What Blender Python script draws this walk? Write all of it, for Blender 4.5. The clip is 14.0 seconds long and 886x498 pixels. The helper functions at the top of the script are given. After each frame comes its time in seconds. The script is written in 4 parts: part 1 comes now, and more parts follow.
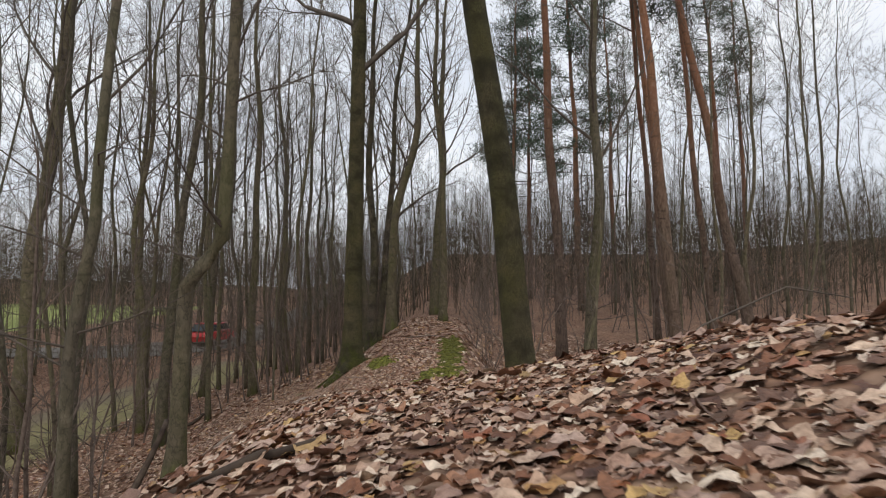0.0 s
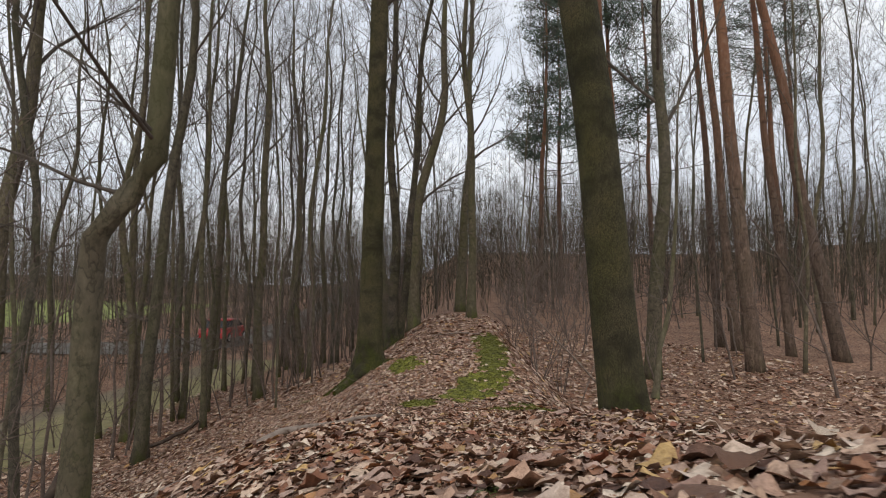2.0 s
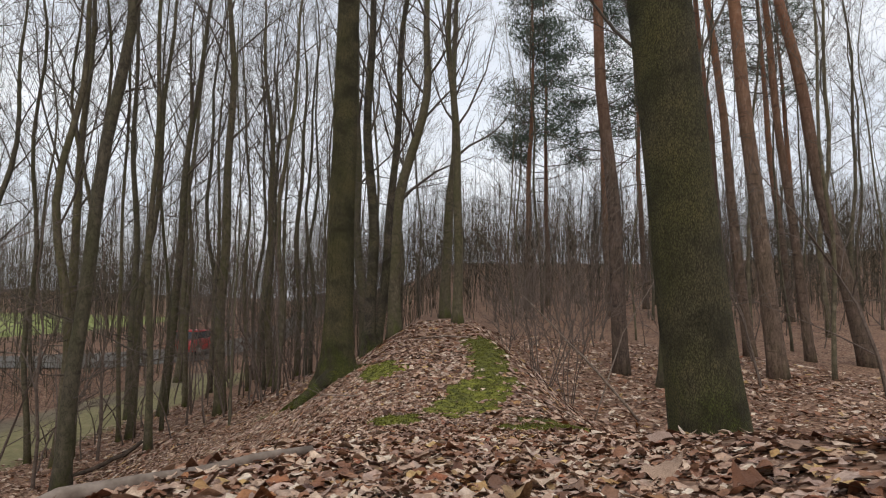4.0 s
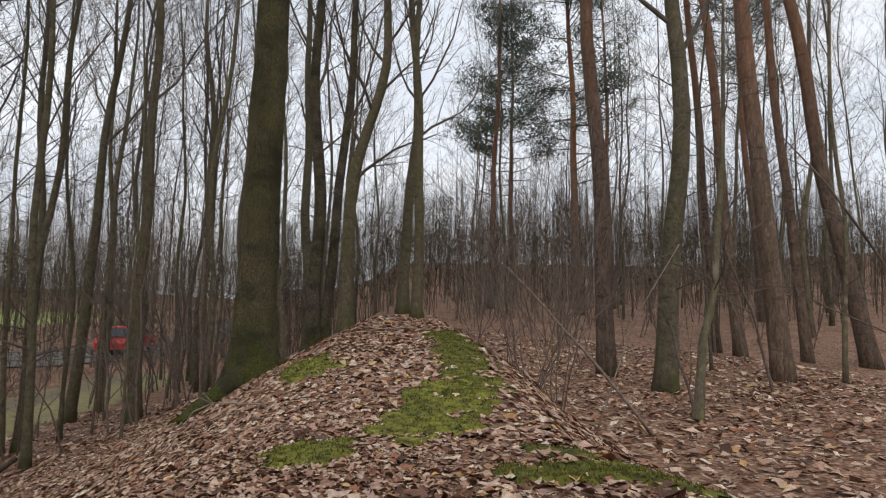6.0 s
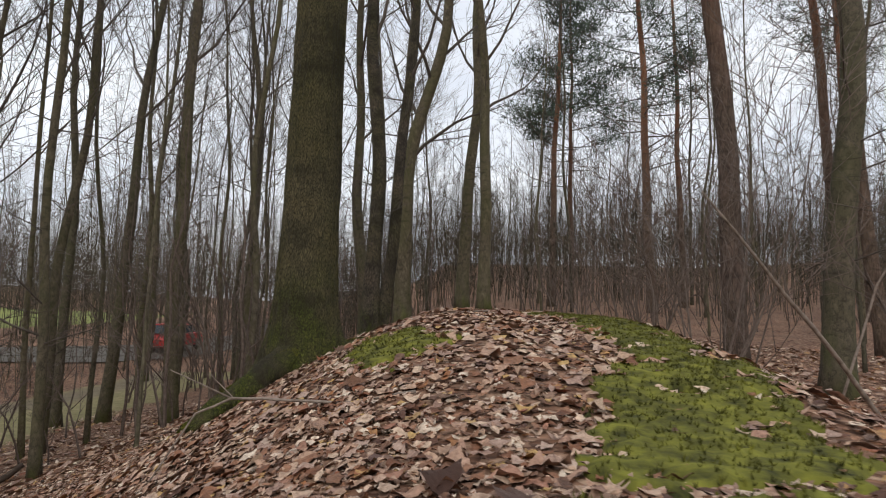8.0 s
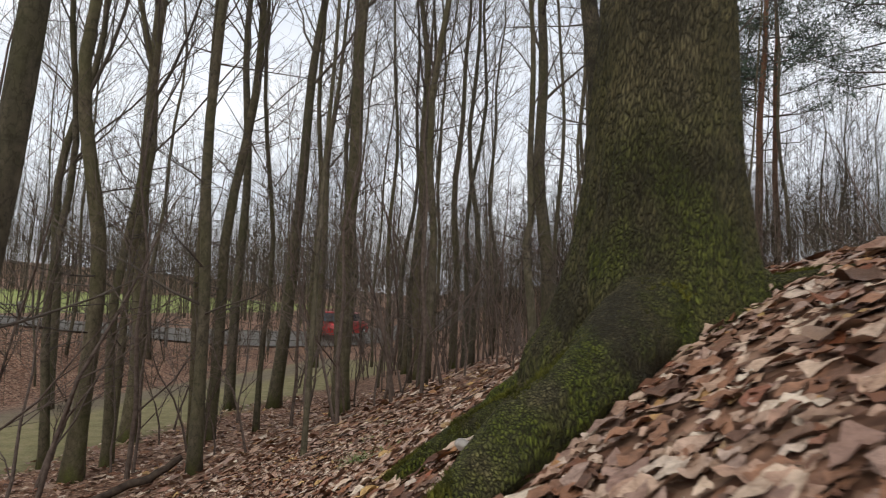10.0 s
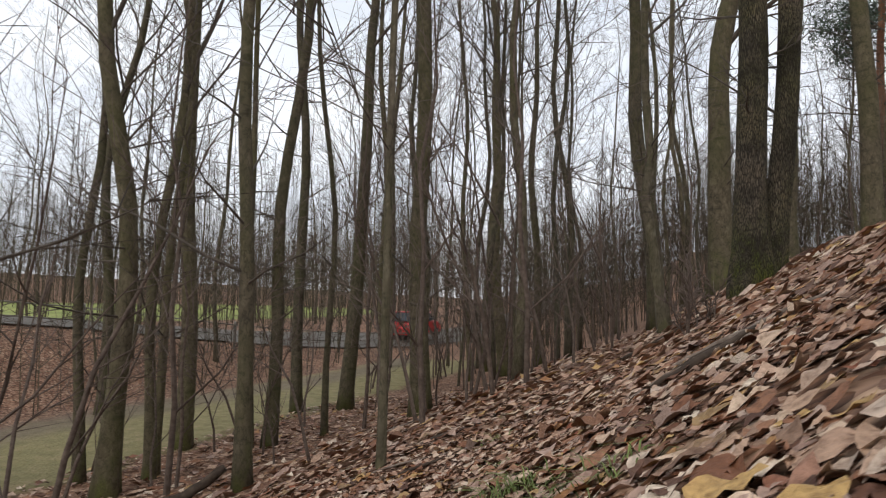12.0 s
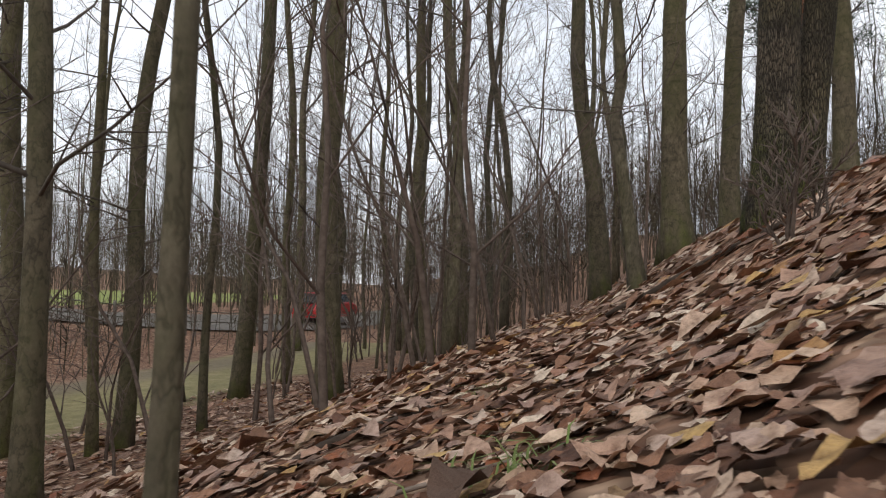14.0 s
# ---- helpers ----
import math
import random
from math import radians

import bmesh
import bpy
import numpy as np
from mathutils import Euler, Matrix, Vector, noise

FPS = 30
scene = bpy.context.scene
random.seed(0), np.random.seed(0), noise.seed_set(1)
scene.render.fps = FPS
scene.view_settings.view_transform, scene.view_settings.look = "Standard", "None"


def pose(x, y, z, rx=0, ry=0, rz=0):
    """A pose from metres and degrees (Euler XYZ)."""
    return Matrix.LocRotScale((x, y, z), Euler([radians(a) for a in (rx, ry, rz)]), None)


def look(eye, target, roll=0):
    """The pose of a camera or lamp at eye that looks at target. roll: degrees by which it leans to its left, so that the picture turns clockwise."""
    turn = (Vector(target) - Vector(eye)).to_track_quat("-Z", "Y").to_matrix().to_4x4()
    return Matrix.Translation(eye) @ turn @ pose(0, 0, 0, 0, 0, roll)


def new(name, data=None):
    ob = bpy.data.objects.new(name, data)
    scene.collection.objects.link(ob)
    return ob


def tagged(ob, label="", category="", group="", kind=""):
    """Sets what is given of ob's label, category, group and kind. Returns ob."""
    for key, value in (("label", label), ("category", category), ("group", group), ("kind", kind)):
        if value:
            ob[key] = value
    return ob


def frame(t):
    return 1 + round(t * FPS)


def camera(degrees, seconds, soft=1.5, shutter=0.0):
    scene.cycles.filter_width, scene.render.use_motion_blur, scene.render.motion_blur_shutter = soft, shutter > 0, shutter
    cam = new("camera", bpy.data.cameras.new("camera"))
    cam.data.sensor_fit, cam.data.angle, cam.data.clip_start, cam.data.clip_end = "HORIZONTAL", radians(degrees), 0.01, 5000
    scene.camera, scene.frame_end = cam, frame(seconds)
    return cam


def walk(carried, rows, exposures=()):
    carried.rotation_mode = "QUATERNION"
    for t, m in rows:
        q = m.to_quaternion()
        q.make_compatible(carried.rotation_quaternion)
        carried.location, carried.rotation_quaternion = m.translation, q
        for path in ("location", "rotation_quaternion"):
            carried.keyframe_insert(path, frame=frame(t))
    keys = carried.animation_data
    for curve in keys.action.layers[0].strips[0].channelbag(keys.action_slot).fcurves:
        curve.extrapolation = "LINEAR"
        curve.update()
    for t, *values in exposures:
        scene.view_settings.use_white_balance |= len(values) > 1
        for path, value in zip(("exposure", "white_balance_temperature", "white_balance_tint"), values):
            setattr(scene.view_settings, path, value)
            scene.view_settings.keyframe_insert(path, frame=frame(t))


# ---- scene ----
cam = camera(72.76, 14.0, soft=1.1, shutter=0.15)
ROWS = [
    (0.0, 0.039, -0.117, 1.595, 94.07, 0.01, 0.00),
    (0.5, -0.053, 0.479, 1.573, 94.24, 0.11, 1.48),
    (1.0, -0.165, 1.052, 1.516, 94.11, -0.07, 2.54),
    (1.5, -0.266, 1.664, 1.463, 94.08, -0.18, 2.62),
    (2.0, -0.298, 2.246, 1.348, 94.14, -0.51, 1.75),
    (2.5, -0.416, 2.748, 1.275, 94.29, -0.41, 0.03),
    (2.7, -0.469, 2.940, 1.258, 94.44, -0.15, -0.42),
    (4.8, -0.328, 4.685, 0.940, 95.60, -0.87, 0.90),
    (5.0, -0.334, 4.907, 0.922, 95.48, -1.09, 1.04),
    (5.5, -0.360, 5.446, 0.853, 95.58, -1.53, -1.10),
    (6.0, -0.354, 5.979, 0.803, 95.60, -0.85, -3.87),
    (6.5, -0.365, 6.448, 0.727, 95.78, -0.81, -5.77),
    (7.0, -0.482, 6.905, 0.610, 95.99, -0.42, -3.04),
    (7.2, -0.550, 7.092, 0.583, 95.98, -0.63, -1.86),
    (9.3, -1.505, 9.556, 0.270, 95.57, -2.41, 7.64),
    (9.5, -1.625, 9.749, 0.244, 95.55, -2.54, 10.61),
    (10.0, -1.919, 10.186, 0.157, 95.31, -2.57, 14.51),
    (10.5, -2.127, 10.634, 0.081, 95.84, -1.11, 22.06),
    (11.0, -2.316, 11.102, -0.027, 95.76, -0.43, 23.63),
    (11.5, -2.533, 11.472, -0.098, 95.73, -0.92, 24.60),
    (12.0, -2.732, 11.795, -0.253, 95.54, -0.70, 20.98),
    (12.5, -2.998, 12.122, -0.381, 94.96, -0.75, 14.70),
    (13.0, -3.217, 12.522, -0.456, 94.70, -0.60, 12.92),
    (13.5, -3.304, 12.949, -0.505, 94.65, -0.22, 12.84),
    (14.0, -3.343, 13.459, -0.592, 94.45, -0.49, 13.15),
]
EXPOSURES = [(0.0, -0.1), (5.0, -0.05), (9.3, 0.0), (11.0, 0.05), (14.0, 0.14)]
walk(cam, [(t, pose(x, y, z, rx, ry, rz)) for t, x, y, z, rx, ry, rz in ROWS], EXPOSURES)

# ---- world, sun, exposure ----
world = bpy.data.worlds.new("overcast_sky")
scene.world = world
world.use_nodes = True
wn, wl = world.node_tree.nodes, world.node_tree.links
wn.clear()
w_out, w_bg = wn.new("ShaderNodeOutputWorld"), wn.new("ShaderNodeBackground")
sky = wn.new("ShaderNodeTexSky")
sky.sky_type, sky.sun_disc = "NISHITA", False
sky.sun_elevation, sky.sun_rotation = radians(38), radians(160)
sky.air_density, sky.dust_density = 1.2, 4.0
dim = wn.new("ShaderNodeVectorMath")
dim.operation = "SCALE"
dim.inputs["Scale"].default_value = 0.10
wl.new(sky.outputs[0], dim.inputs[0])
# a closed cloud deck with faint structure
w_tc, w_map, w_noise = wn.new("ShaderNodeTexCoord"), wn.new("ShaderNodeMapping"), wn.new("ShaderNodeTexNoise")
w_map.inputs["Scale"].default_value = (1.2, 1.2, 3.5)
w_noise.inputs["Scale"].default_value, w_noise.inputs["Detail"].default_value = 2.2, 5
w_ramp = wn.new("ShaderNodeValToRGB")
w_ramp.color_ramp.elements[0].position, w_ramp.color_ramp.elements[0].color = 0.32, (0.71, 0.75, 0.83, 1)
w_ramp.color_ramp.elements[1].position, w_ramp.color_ramp.elements[1].color = 0.68, (0.92, 0.935, 0.965, 1)
w_mix = wn.new("ShaderNodeMix")
w_mix.data_type = "RGBA"
w_mix.inputs[0].default_value = 0.88
wl.new(w_tc.outputs["Generated"], w_map.inputs[0])
wl.new(w_map.outputs[0], w_noise.inputs["Vector"])
wl.new(w_noise.outputs[0], w_ramp.inputs[0])
wl.new(dim.outputs[0], w_mix.inputs[6])
wl.new(w_ramp.outputs[0], w_mix.inputs[7])
wl.new(w_mix.outputs[2], w_bg.inputs[0])
w_bg.inputs[1].default_value = 1.25
wl.new(w_bg.outputs[0], w_out.inputs[0])
sun_data = bpy.data.lights.new("sun", "SUN")
sun_data.energy, sun_data.angle, sun_data.color = 1.3, radians(35), (1.0, 0.96, 0.9)
sun = new("sun", sun_data)
sun.matrix_world = look((-6, -16, 20), (0, 6, 0))

# ---- materials ----


def nodes_of(name, rough=0.9):
    m = bpy.data.materials.new(name)
    m.use_nodes = True
    n, l = m.node_tree.nodes, m.node_tree.links
    b = n["Principled BSDF"]
    b.inputs["Roughness"].default_value = rough
    b.inputs["Specular IOR Level"].default_value = 0.25
    return m, n, l, b


def coords(n, l, scale=(1, 1, 1), kind="Object"):
    c, mp = n.new("ShaderNodeTexCoord"), n.new("ShaderNodeMapping")
    mp.inputs["Scale"].default_value = scale
    l.new(c.outputs[kind], mp.inputs[0])
    return mp.outputs[0]


def noise_tex(n, l, vec, scale, detail=4, rough=0.6):
    t = n.new("ShaderNodeTexNoise")
    t.inputs["Scale"].default_value, t.inputs["Detail"].default_value, t.inputs["Roughness"].default_value = scale, detail, rough
    l.new(vec, t.inputs["Vector"])
    return t.outputs[0]


def ramp(n, l, fac, stops):
    r = n.new("ShaderNodeValToRGB")
    e = r.color_ramp.elements
    while len(e) < len(stops):
        e.new(0.5)
    for k, (p, c) in zip(e, stops):
        k.position, k.color = p, (*c, 1)
    l.new(fac, r.inputs[0])
    return r.outputs[0]


def blend(n, l, fac, a, b, mode="MIX"):
    m = n.new("ShaderNodeMix")
    m.data_type, m.blend_type = "RGBA", mode
    for sock, v in ((m.inputs[0], fac), (m.inputs[6], a), (m.inputs[7], b)):
        if isinstance(v, (int, float)):
            sock.default_value = v
        elif isinstance(v, tuple):
            sock.default_value = (*v, 1)
        else:
            l.new(v, sock)
    return m.outputs[2]


def calc(n, l, op, a, b=0.0):
    m = n.new("ShaderNodeMath")
    m.operation, m.use_clamp = op, op in ("MULTIPLY", "ADD")
    for sock, v in ((m.inputs[0], a), (m.inputs[1], b)):
        if isinstance(v, (int, float)):
            sock.default_value = v
        else:
            l.new(v, sock)
    return m.outputs[0]


def bump(n, l, b, height_out, strength, dist):
    k = n.new("ShaderNodeBump")
    k.inputs["Strength"].default_value, k.inputs["Distance"].default_value = strength, dist
    l.new(height_out, k.inputs["Height"])
    l.new(k.outputs[0], b.inputs["Normal"])


def bark(name, dark, light, moss=0.4, moss_low=0.6, grain=(22, 22, 3.5), depth=0.012, high=None):
    """Bark with long fissures, lichen blotches, a film of algae, moss towards the foot; high: a second colour for the upper stem."""
    m, n, l, b = nodes_of(name, 0.92)
    vec = coords(n, l, grain)
    fine = noise_tex(n, l, vec, 1.0, 8, 0.72)
    wave = noise_tex(n, l, coords(n, l, (grain[0] * 0.9, grain[1] * 0.9, grain[2] * 0.8)), 1.0, 3, 0.55)
    crack = ramp(n, l, calc(n, l, "ABSOLUTE", calc(n, l, "SUBTRACT", wave, 0.5)), [(0.0, (0, 0, 0)), (0.07, (1, 1, 1))])
    big = noise_tex(n, l, coords(n, l, (1.6, 1.6, 0.9)), 1.0, 5)
    rnd = n.new("ShaderNodeObjectInfo").outputs["Random"]
    col = ramp(n, l, fine, [(0.3, dark), (0.7, light)])
    col = blend(n, l, calc(n, l, "ADD", 0.42, crack), tuple(c * 0.45 for c in dark), col)
    if high:
        zz = n.new("ShaderNodeSeparateXYZ")
        l.new(coords(n, l), zz.inputs[0])
        up = n.new("ShaderNodeMapRange")
        up.inputs[1].default_value, up.inputs[2].default_value = 3.8, 9.0
        l.new(zz.outputs[2], up.inputs[0])
        flake = ramp(n, l, fine, [(0.3, tuple(c * 0.6 for c in high)), (0.7, high)])
        col = blend(n, l, up.outputs[0], col, flake)
    # greenish algae in patches all along the stem
    lichen = ramp(n, l, noise_tex(n, l, coords(n, l, (9, 9, 5)), 1.0, 6, 0.7), [(0.52, (0, 0, 0)), (0.66, (1, 1, 1))])
    col = blend(n, l, calc(n, l, "MULTIPLY", lichen, 0.4), col, tuple(min(c * 1.75, 0.6) for c in light))
    scar = ramp(n, l, noise_tex(n, l, coords(n, l, (3, 3, 11)), 1.0, 3, 0.5), [(0.60, (0, 0, 0)), (0.70, (1, 1, 1))])
    col = blend(n, l, calc(n, l, "MULTIPLY", scar, 0.5), col, tuple(c * 0.4 for c in dark))
    patch = ramp(n, l, big, [(0.42, (0, 0, 0)), (0.62, (1, 1, 1))])
    col = blend(n, l, calc(n, l, "MULTIPLY", patch, moss), col, (0.075, 0.078, 0.028))
    if moss_low > 0:
        z2 = n.new("ShaderNodeSeparateXYZ")
        l.new(coords(n, l), z2.inputs[0])
        low = n.new("ShaderNodeMapRange")
        low.inputs[1].default_value, low.inputs[2].default_value = 1.1, -0.1
        l.new(z2.outputs[2], low.inputs[0])
        cov = noise_tex(n, l, coords(n, l, (5, 5, 3)), 1.0, 6)
        fac = calc(n, l, "MULTIPLY", calc(n, l, "MULTIPLY", low.outputs[0], moss_low), ramp(n, l, cov, [(0.46, (0, 0, 0)), (0.66, (1, 1, 1))]))
        tuft = ramp(n, l, noise_tex(n, l, coords(n, l), 60, 3), [(0.3, (0.035, 0.05, 0.010)), (0.7, (0.13, 0.16, 0.028))])
        col = blend(n, l, fac, col, tuft)
    var = ramp(n, l, rnd, [(0.0, (0.78, 0.78, 0.8)), (1.0, (1.2, 1.17, 1.1))])
    col = blend(n, l, 1.0, col, var, "MULTIPLY")
    l.new(col, b.inputs["Base Color"])
    hgt = blend(n, l, 0.6, fine, crack)
    bump(n, l, b, hgt, 1.0, depth)
    return m


def plated_bark(name, dark, light, plates=(34, 34, 6.5), depth=0.014):
    """Old bark of long raised plates between dark fissures, filmed with algae, mossy towards the foot."""
    m, n, l, b = nodes_of(name, 0.92)
    v = coords(n, l, plates)
    w = n.new("ShaderNodeTexNoise")
    w.inputs["Scale"].default_value, w.inputs["Detail"].default_value = 0.4, 6
    l.new(v, w.inputs["Vector"])
    ws = n.new("ShaderNodeVectorMath")
    ws.operation = "SCALE"
    ws.inputs["Scale"].default_value = 1.3
    l.new(w.outputs[1], ws.inputs[0])
    wa = n.new("ShaderNodeVectorMath")
    l.new(v, wa.inputs[0])
    l.new(ws.outputs[0], wa.inputs[1])
    vo = n.new("ShaderNodeTexVoronoi")
    vo.feature = "DISTANCE_TO_EDGE"
    l.new(wa.outputs[0], vo.inputs["Vector"])
    fine = noise_tex(n, l, coords(n, l, (85, 85, 24)), 1.0, 8, 0.75)
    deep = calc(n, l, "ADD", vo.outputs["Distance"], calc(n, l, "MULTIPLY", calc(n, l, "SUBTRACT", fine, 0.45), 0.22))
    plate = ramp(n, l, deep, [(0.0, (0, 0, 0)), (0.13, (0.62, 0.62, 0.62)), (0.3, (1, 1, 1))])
    col = ramp(n, l, fine, [(0.3, dark), (0.7, light)])
    big = noise_tex(n, l, coords(n, l, (2.4, 2.4, 1.3)), 1.0, 5)
    film = ramp(n, l, big, [(0.40, (0, 0, 0)), (0.60, (1, 1, 1))])
    col = blend(n, l, calc(n, l, "MULTIPLY", film, 0.6), col, (0.092, 0.092, 0.026))
    stain = ramp(n, l, noise_tex(n, l, coords(n, l, (2.6, 2.6, 3.4)), 1.0, 4, 0.55), [(0.36, (0.42, 0.41, 0.40)), (0.52, (1.0, 0.98, 0.95)), (0.68, (1.3, 1.22, 1.12))])
    col = blend(n, l, 1.0, col, stain, "MULTIPLY")
    z = n.new("ShaderNodeSeparateXYZ")
    l.new(coords(n, l), z.inputs[0])
    low = n.new("ShaderNodeMapRange")
    low.inputs[1].default_value, low.inputs[2].default_value = 0.75, -0.05
    l.new(z.outputs[2], low.inputs[0])
    cov = ramp(n, l, noise_tex(n, l, coords(n, l, (6, 6, 4)), 1.0, 6), [(0.42, (0, 0, 0)), (0.60, (1, 1, 1))])
    tuft = ramp(n, l, noise_tex(n, l, coords(n, l), 70, 3), [(0.3, (0.034, 0.046, 0.008)), (0.7, (0.20, 0.235, 0.030))])
    col = blend(n, l, calc(n, l, "MULTIPLY", low.outputs[0], cov), col, tuft)
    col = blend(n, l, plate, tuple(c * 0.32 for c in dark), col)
    l.new(col, b.inputs["Base Color"])
    bump(n, l, b, blend(n, l, 0.3, plate, fine), 1.0, depth)
    return m


def plain_mat(name, a, c, scale, rough=0.9, bump_d=0.0, island=False, stops=None):
    m, n, l, b = nodes_of(name, rough)
    t = noise_tex(n, l, coords(n, l), scale, 5)
    col = ramp(n, l, t, [(0.3, a), (0.7, c)])
    if island:
        g = n.new("ShaderNodeNewGeometry")
        tint = ramp(n, l, g.outputs["Random Per Island"], stops or [(0, (0.7, 0.7, 0.7)), (1, (1.25, 1.25, 1.2))])
        col = blend(n, l, 1.0, col, tint, "MULTIPLY")
    l.new(col, b.inputs["Base Color"])
    if bump_d:
        bump(n, l, b, t, 0.7, bump_d)
    return m


def dead_leaf_material(name, single=False):
    """Dry beech, oak and maple leaves: each one its own tan, rust or grey, veined, blotched."""
    m, n, l, b = nodes_of(name, 0.62)
    pick = n.new("ShaderNodeObjectInfo").outputs["Random"] if single else n.new("ShaderNodeNewGeometry").outputs["Random Per Island"]
    col = ramp(n, l, pick, [
        (0.00, (0.075, 0.036, 0.024)), (0.10, (0.19, 0.080, 0.040)), (0.20, (0.30, 0.155, 0.09)), (0.30, (0.12, 0.062, 0.04)), (0.38, (0.46, 0.31, 0.215)),
        (0.46, (0.36, 0.215, 0.15)), (0.58, (0.58, 0.44, 0.325)), (0.68, (0.27, 0.165, 0.125)), (0.78, (0.42, 0.30, 0.24)), (0.86, (0.66, 0.56, 0.44)), (0.92, (0.24, 0.075, 0.035)), (0.97, (0.50, 0.33, 0.13)), (1.0, (0.12, 0.07, 0.06))])
    blot = noise_tex(n, l, coords(n, l), 55, 6, 0.7)
    col = blend(n, l, 1.0, col, ramp(n, l, blot, [(0.32, (0.50, 0.43, 0.39)), (0.5, (0.99, 0.97, 0.95)), (0.7, (1.36, 1.36, 1.36))]), "MULTIPLY")
    l.new(col, b.inputs["Base Color"])
    b.inputs["Specular IOR Level"].default_value = 0.4
    bump(n, l, b, noise_tex(n, l, coords(n, l), 110, 4), 0.7, 0.006)
    return m


def ground_material():
    """Leaf-covered soil; meadow grass where the attribute grass says so, bare track where track does."""
    m, n, l, b = nodes_of("leaf_covered_soil", 0.88)
    warp = n.new("ShaderNodeVectorMath")
    warp.operation = "ADD"
    v = coords(n, l)
    wob = n.new("ShaderNodeTexNoise")
    wob.inputs["Scale"].default_value = 9
    l.new(v, wob.inputs["Vector"])
    sc = n.new("ShaderNodeVectorMath")
    sc.operation = "SCALE"
    sc.inputs["Scale"].default_value = 0.09
    l.new(wob.outputs[1], sc.inputs[0])
    l.new(v, warp.inputs[0])
    l.new(sc.outputs[0], warp.inputs[1])
    vor = n.new("ShaderNodeTexVoronoi")
    vor.inputs["Scale"].default_value = 21
    l.new(warp.outputs[0], vor.inputs["Vector"])
    sep = n.new("ShaderNodeSeparateColor")
    l.new(vor.outputs["Color"], sep.inputs[0])
    leaf = ramp(n, l, sep.outputs[0], [(0.0, (0.10, 0.052, 0.032)), (0.3, (0.24, 0.13, 0.08)), (0.55, (0.38, 0.24, 0.165)), (0.8, (0.30, 0.19, 0.13)), (1.0, (0.52, 0.38, 0.27))])
    # shade in the gaps between leaves, put into the colour: cells darken towards their rims
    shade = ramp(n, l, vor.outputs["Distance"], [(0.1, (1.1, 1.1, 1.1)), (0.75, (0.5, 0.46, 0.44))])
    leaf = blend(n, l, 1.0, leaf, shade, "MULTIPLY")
    soil = ramp(n, l, noise_tex(n, l, v, 0.7, 6), [(0.35, (0.72, 0.68, 0.66)), (0.65, (1.12, 1.08, 1.05))])
    leaf = blend(n, l, 1.0, leaf, soil, "MULTIPLY")
    grass = ramp(n, l, noise_tex(n, l, v, 3.5, 8, 0.75), [(0.3, (0.14, 0.122, 0.055)), (0.52, (0.225, 0.20, 0.095)), (0.72, (0.32, 0.24, 0.15))])
    ga = n.new("ShaderNodeAttribute")
    ga.attribute_name = "grass"
    edge = calc(n, l, "ADD", ga.outputs["Fac"], calc(n, l, "SUBTRACT", noise_tex(n, l, v, 1.3, 6), 0.5))
    gm = ramp(n, l, edge, [(0.35, (0, 0, 0)), (0.6, (1, 1, 1))])
    gfac = calc(n, l, "MULTIPLY", gm, ramp(n, l, ga.outputs["Fac"], [(0.02, (0, 0, 0)), (0.3, (1, 1, 1))]))
    fa = n.new("ShaderNodeAttribute")
    fa.attribute_name = "field"
    sward = ramp(n, l, noise_tex(n, l, v, 0.25, 6), [(0.35, (0.17, 0.20, 0.055)), (0.65, (0.25, 0.27, 0.085))])
    grass = blend(n, l, fa.outputs["Fac"], grass, sward)
    col = blend(n, l, gfac, leaf, grass)
    ta = n.new("ShaderNodeAttribute")
    ta.attribute_name = "track"
    dirt = ramp(n, l, noise_tex(n, l, v, 6, 6), [(0.3, (0.11, 0.085, 0.06)), (0.7, (0.21, 0.165, 0.12))])
    col = blend(n, l, ta.outputs["Fac"], col, dirt)
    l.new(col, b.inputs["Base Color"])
    bump(n, l, b, vor.outputs["Distance"], 0.6, 0.03)
    return m


M_GROUND = ground_material()
M_LEAF = dead_leaf_material("dead_leaves")
M_SINGLE = dead_leaf_material("single_dead_leaf", True)
M_BEECH = bark("beech_bark", (0.066, 0.056, 0.038), (0.150, 0.127, 0.087), 0.55, 0.7, (14, 14, 9), 0.004)
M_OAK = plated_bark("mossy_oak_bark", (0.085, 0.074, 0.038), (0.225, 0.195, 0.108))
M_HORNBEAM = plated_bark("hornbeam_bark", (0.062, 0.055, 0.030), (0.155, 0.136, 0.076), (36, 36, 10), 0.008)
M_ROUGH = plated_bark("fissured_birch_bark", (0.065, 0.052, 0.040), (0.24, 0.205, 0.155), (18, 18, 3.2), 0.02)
M_PINE = bark("pine_bark", (0.075, 0.052, 0.040), (0.175, 0.125, 0.098), 0.12, 0.2, (20, 20, 4.5), 0.02, (0.30, 0.145, 0.085))
M_YOUNG = bark("young_tree_bark", (0.066, 0.057, 0.042), (0.150, 0.130, 0.096), 0.5, 0.3, (20, 20, 10), 0.003)
M_FAR = bark("far_bark", (0.060, 0.051, 0.036), (0.135, 0.115, 0.082), 0.3, 0.0, (10, 10, 5), 0.004)
M_TWIG = plain_mat("twig_bark", (0.060, 0.049, 0.040), (0.125, 0.104, 0.084), 9, 0.85)
M_WOODS = plain_mat("far_wood_bark", (0.048, 0.041, 0.029), (0.098, 0.084, 0.060), 0.6, 0.9, 0, True, [(0, (0.6, 0.58, 0.56)), (1, (1.3, 1.25, 1.15))])
M_STICK = plain_mat("dead_stick", (0.115, 0.085, 0.065), (0.29, 0.235, 0.195), 22, 0.85, 0.002)
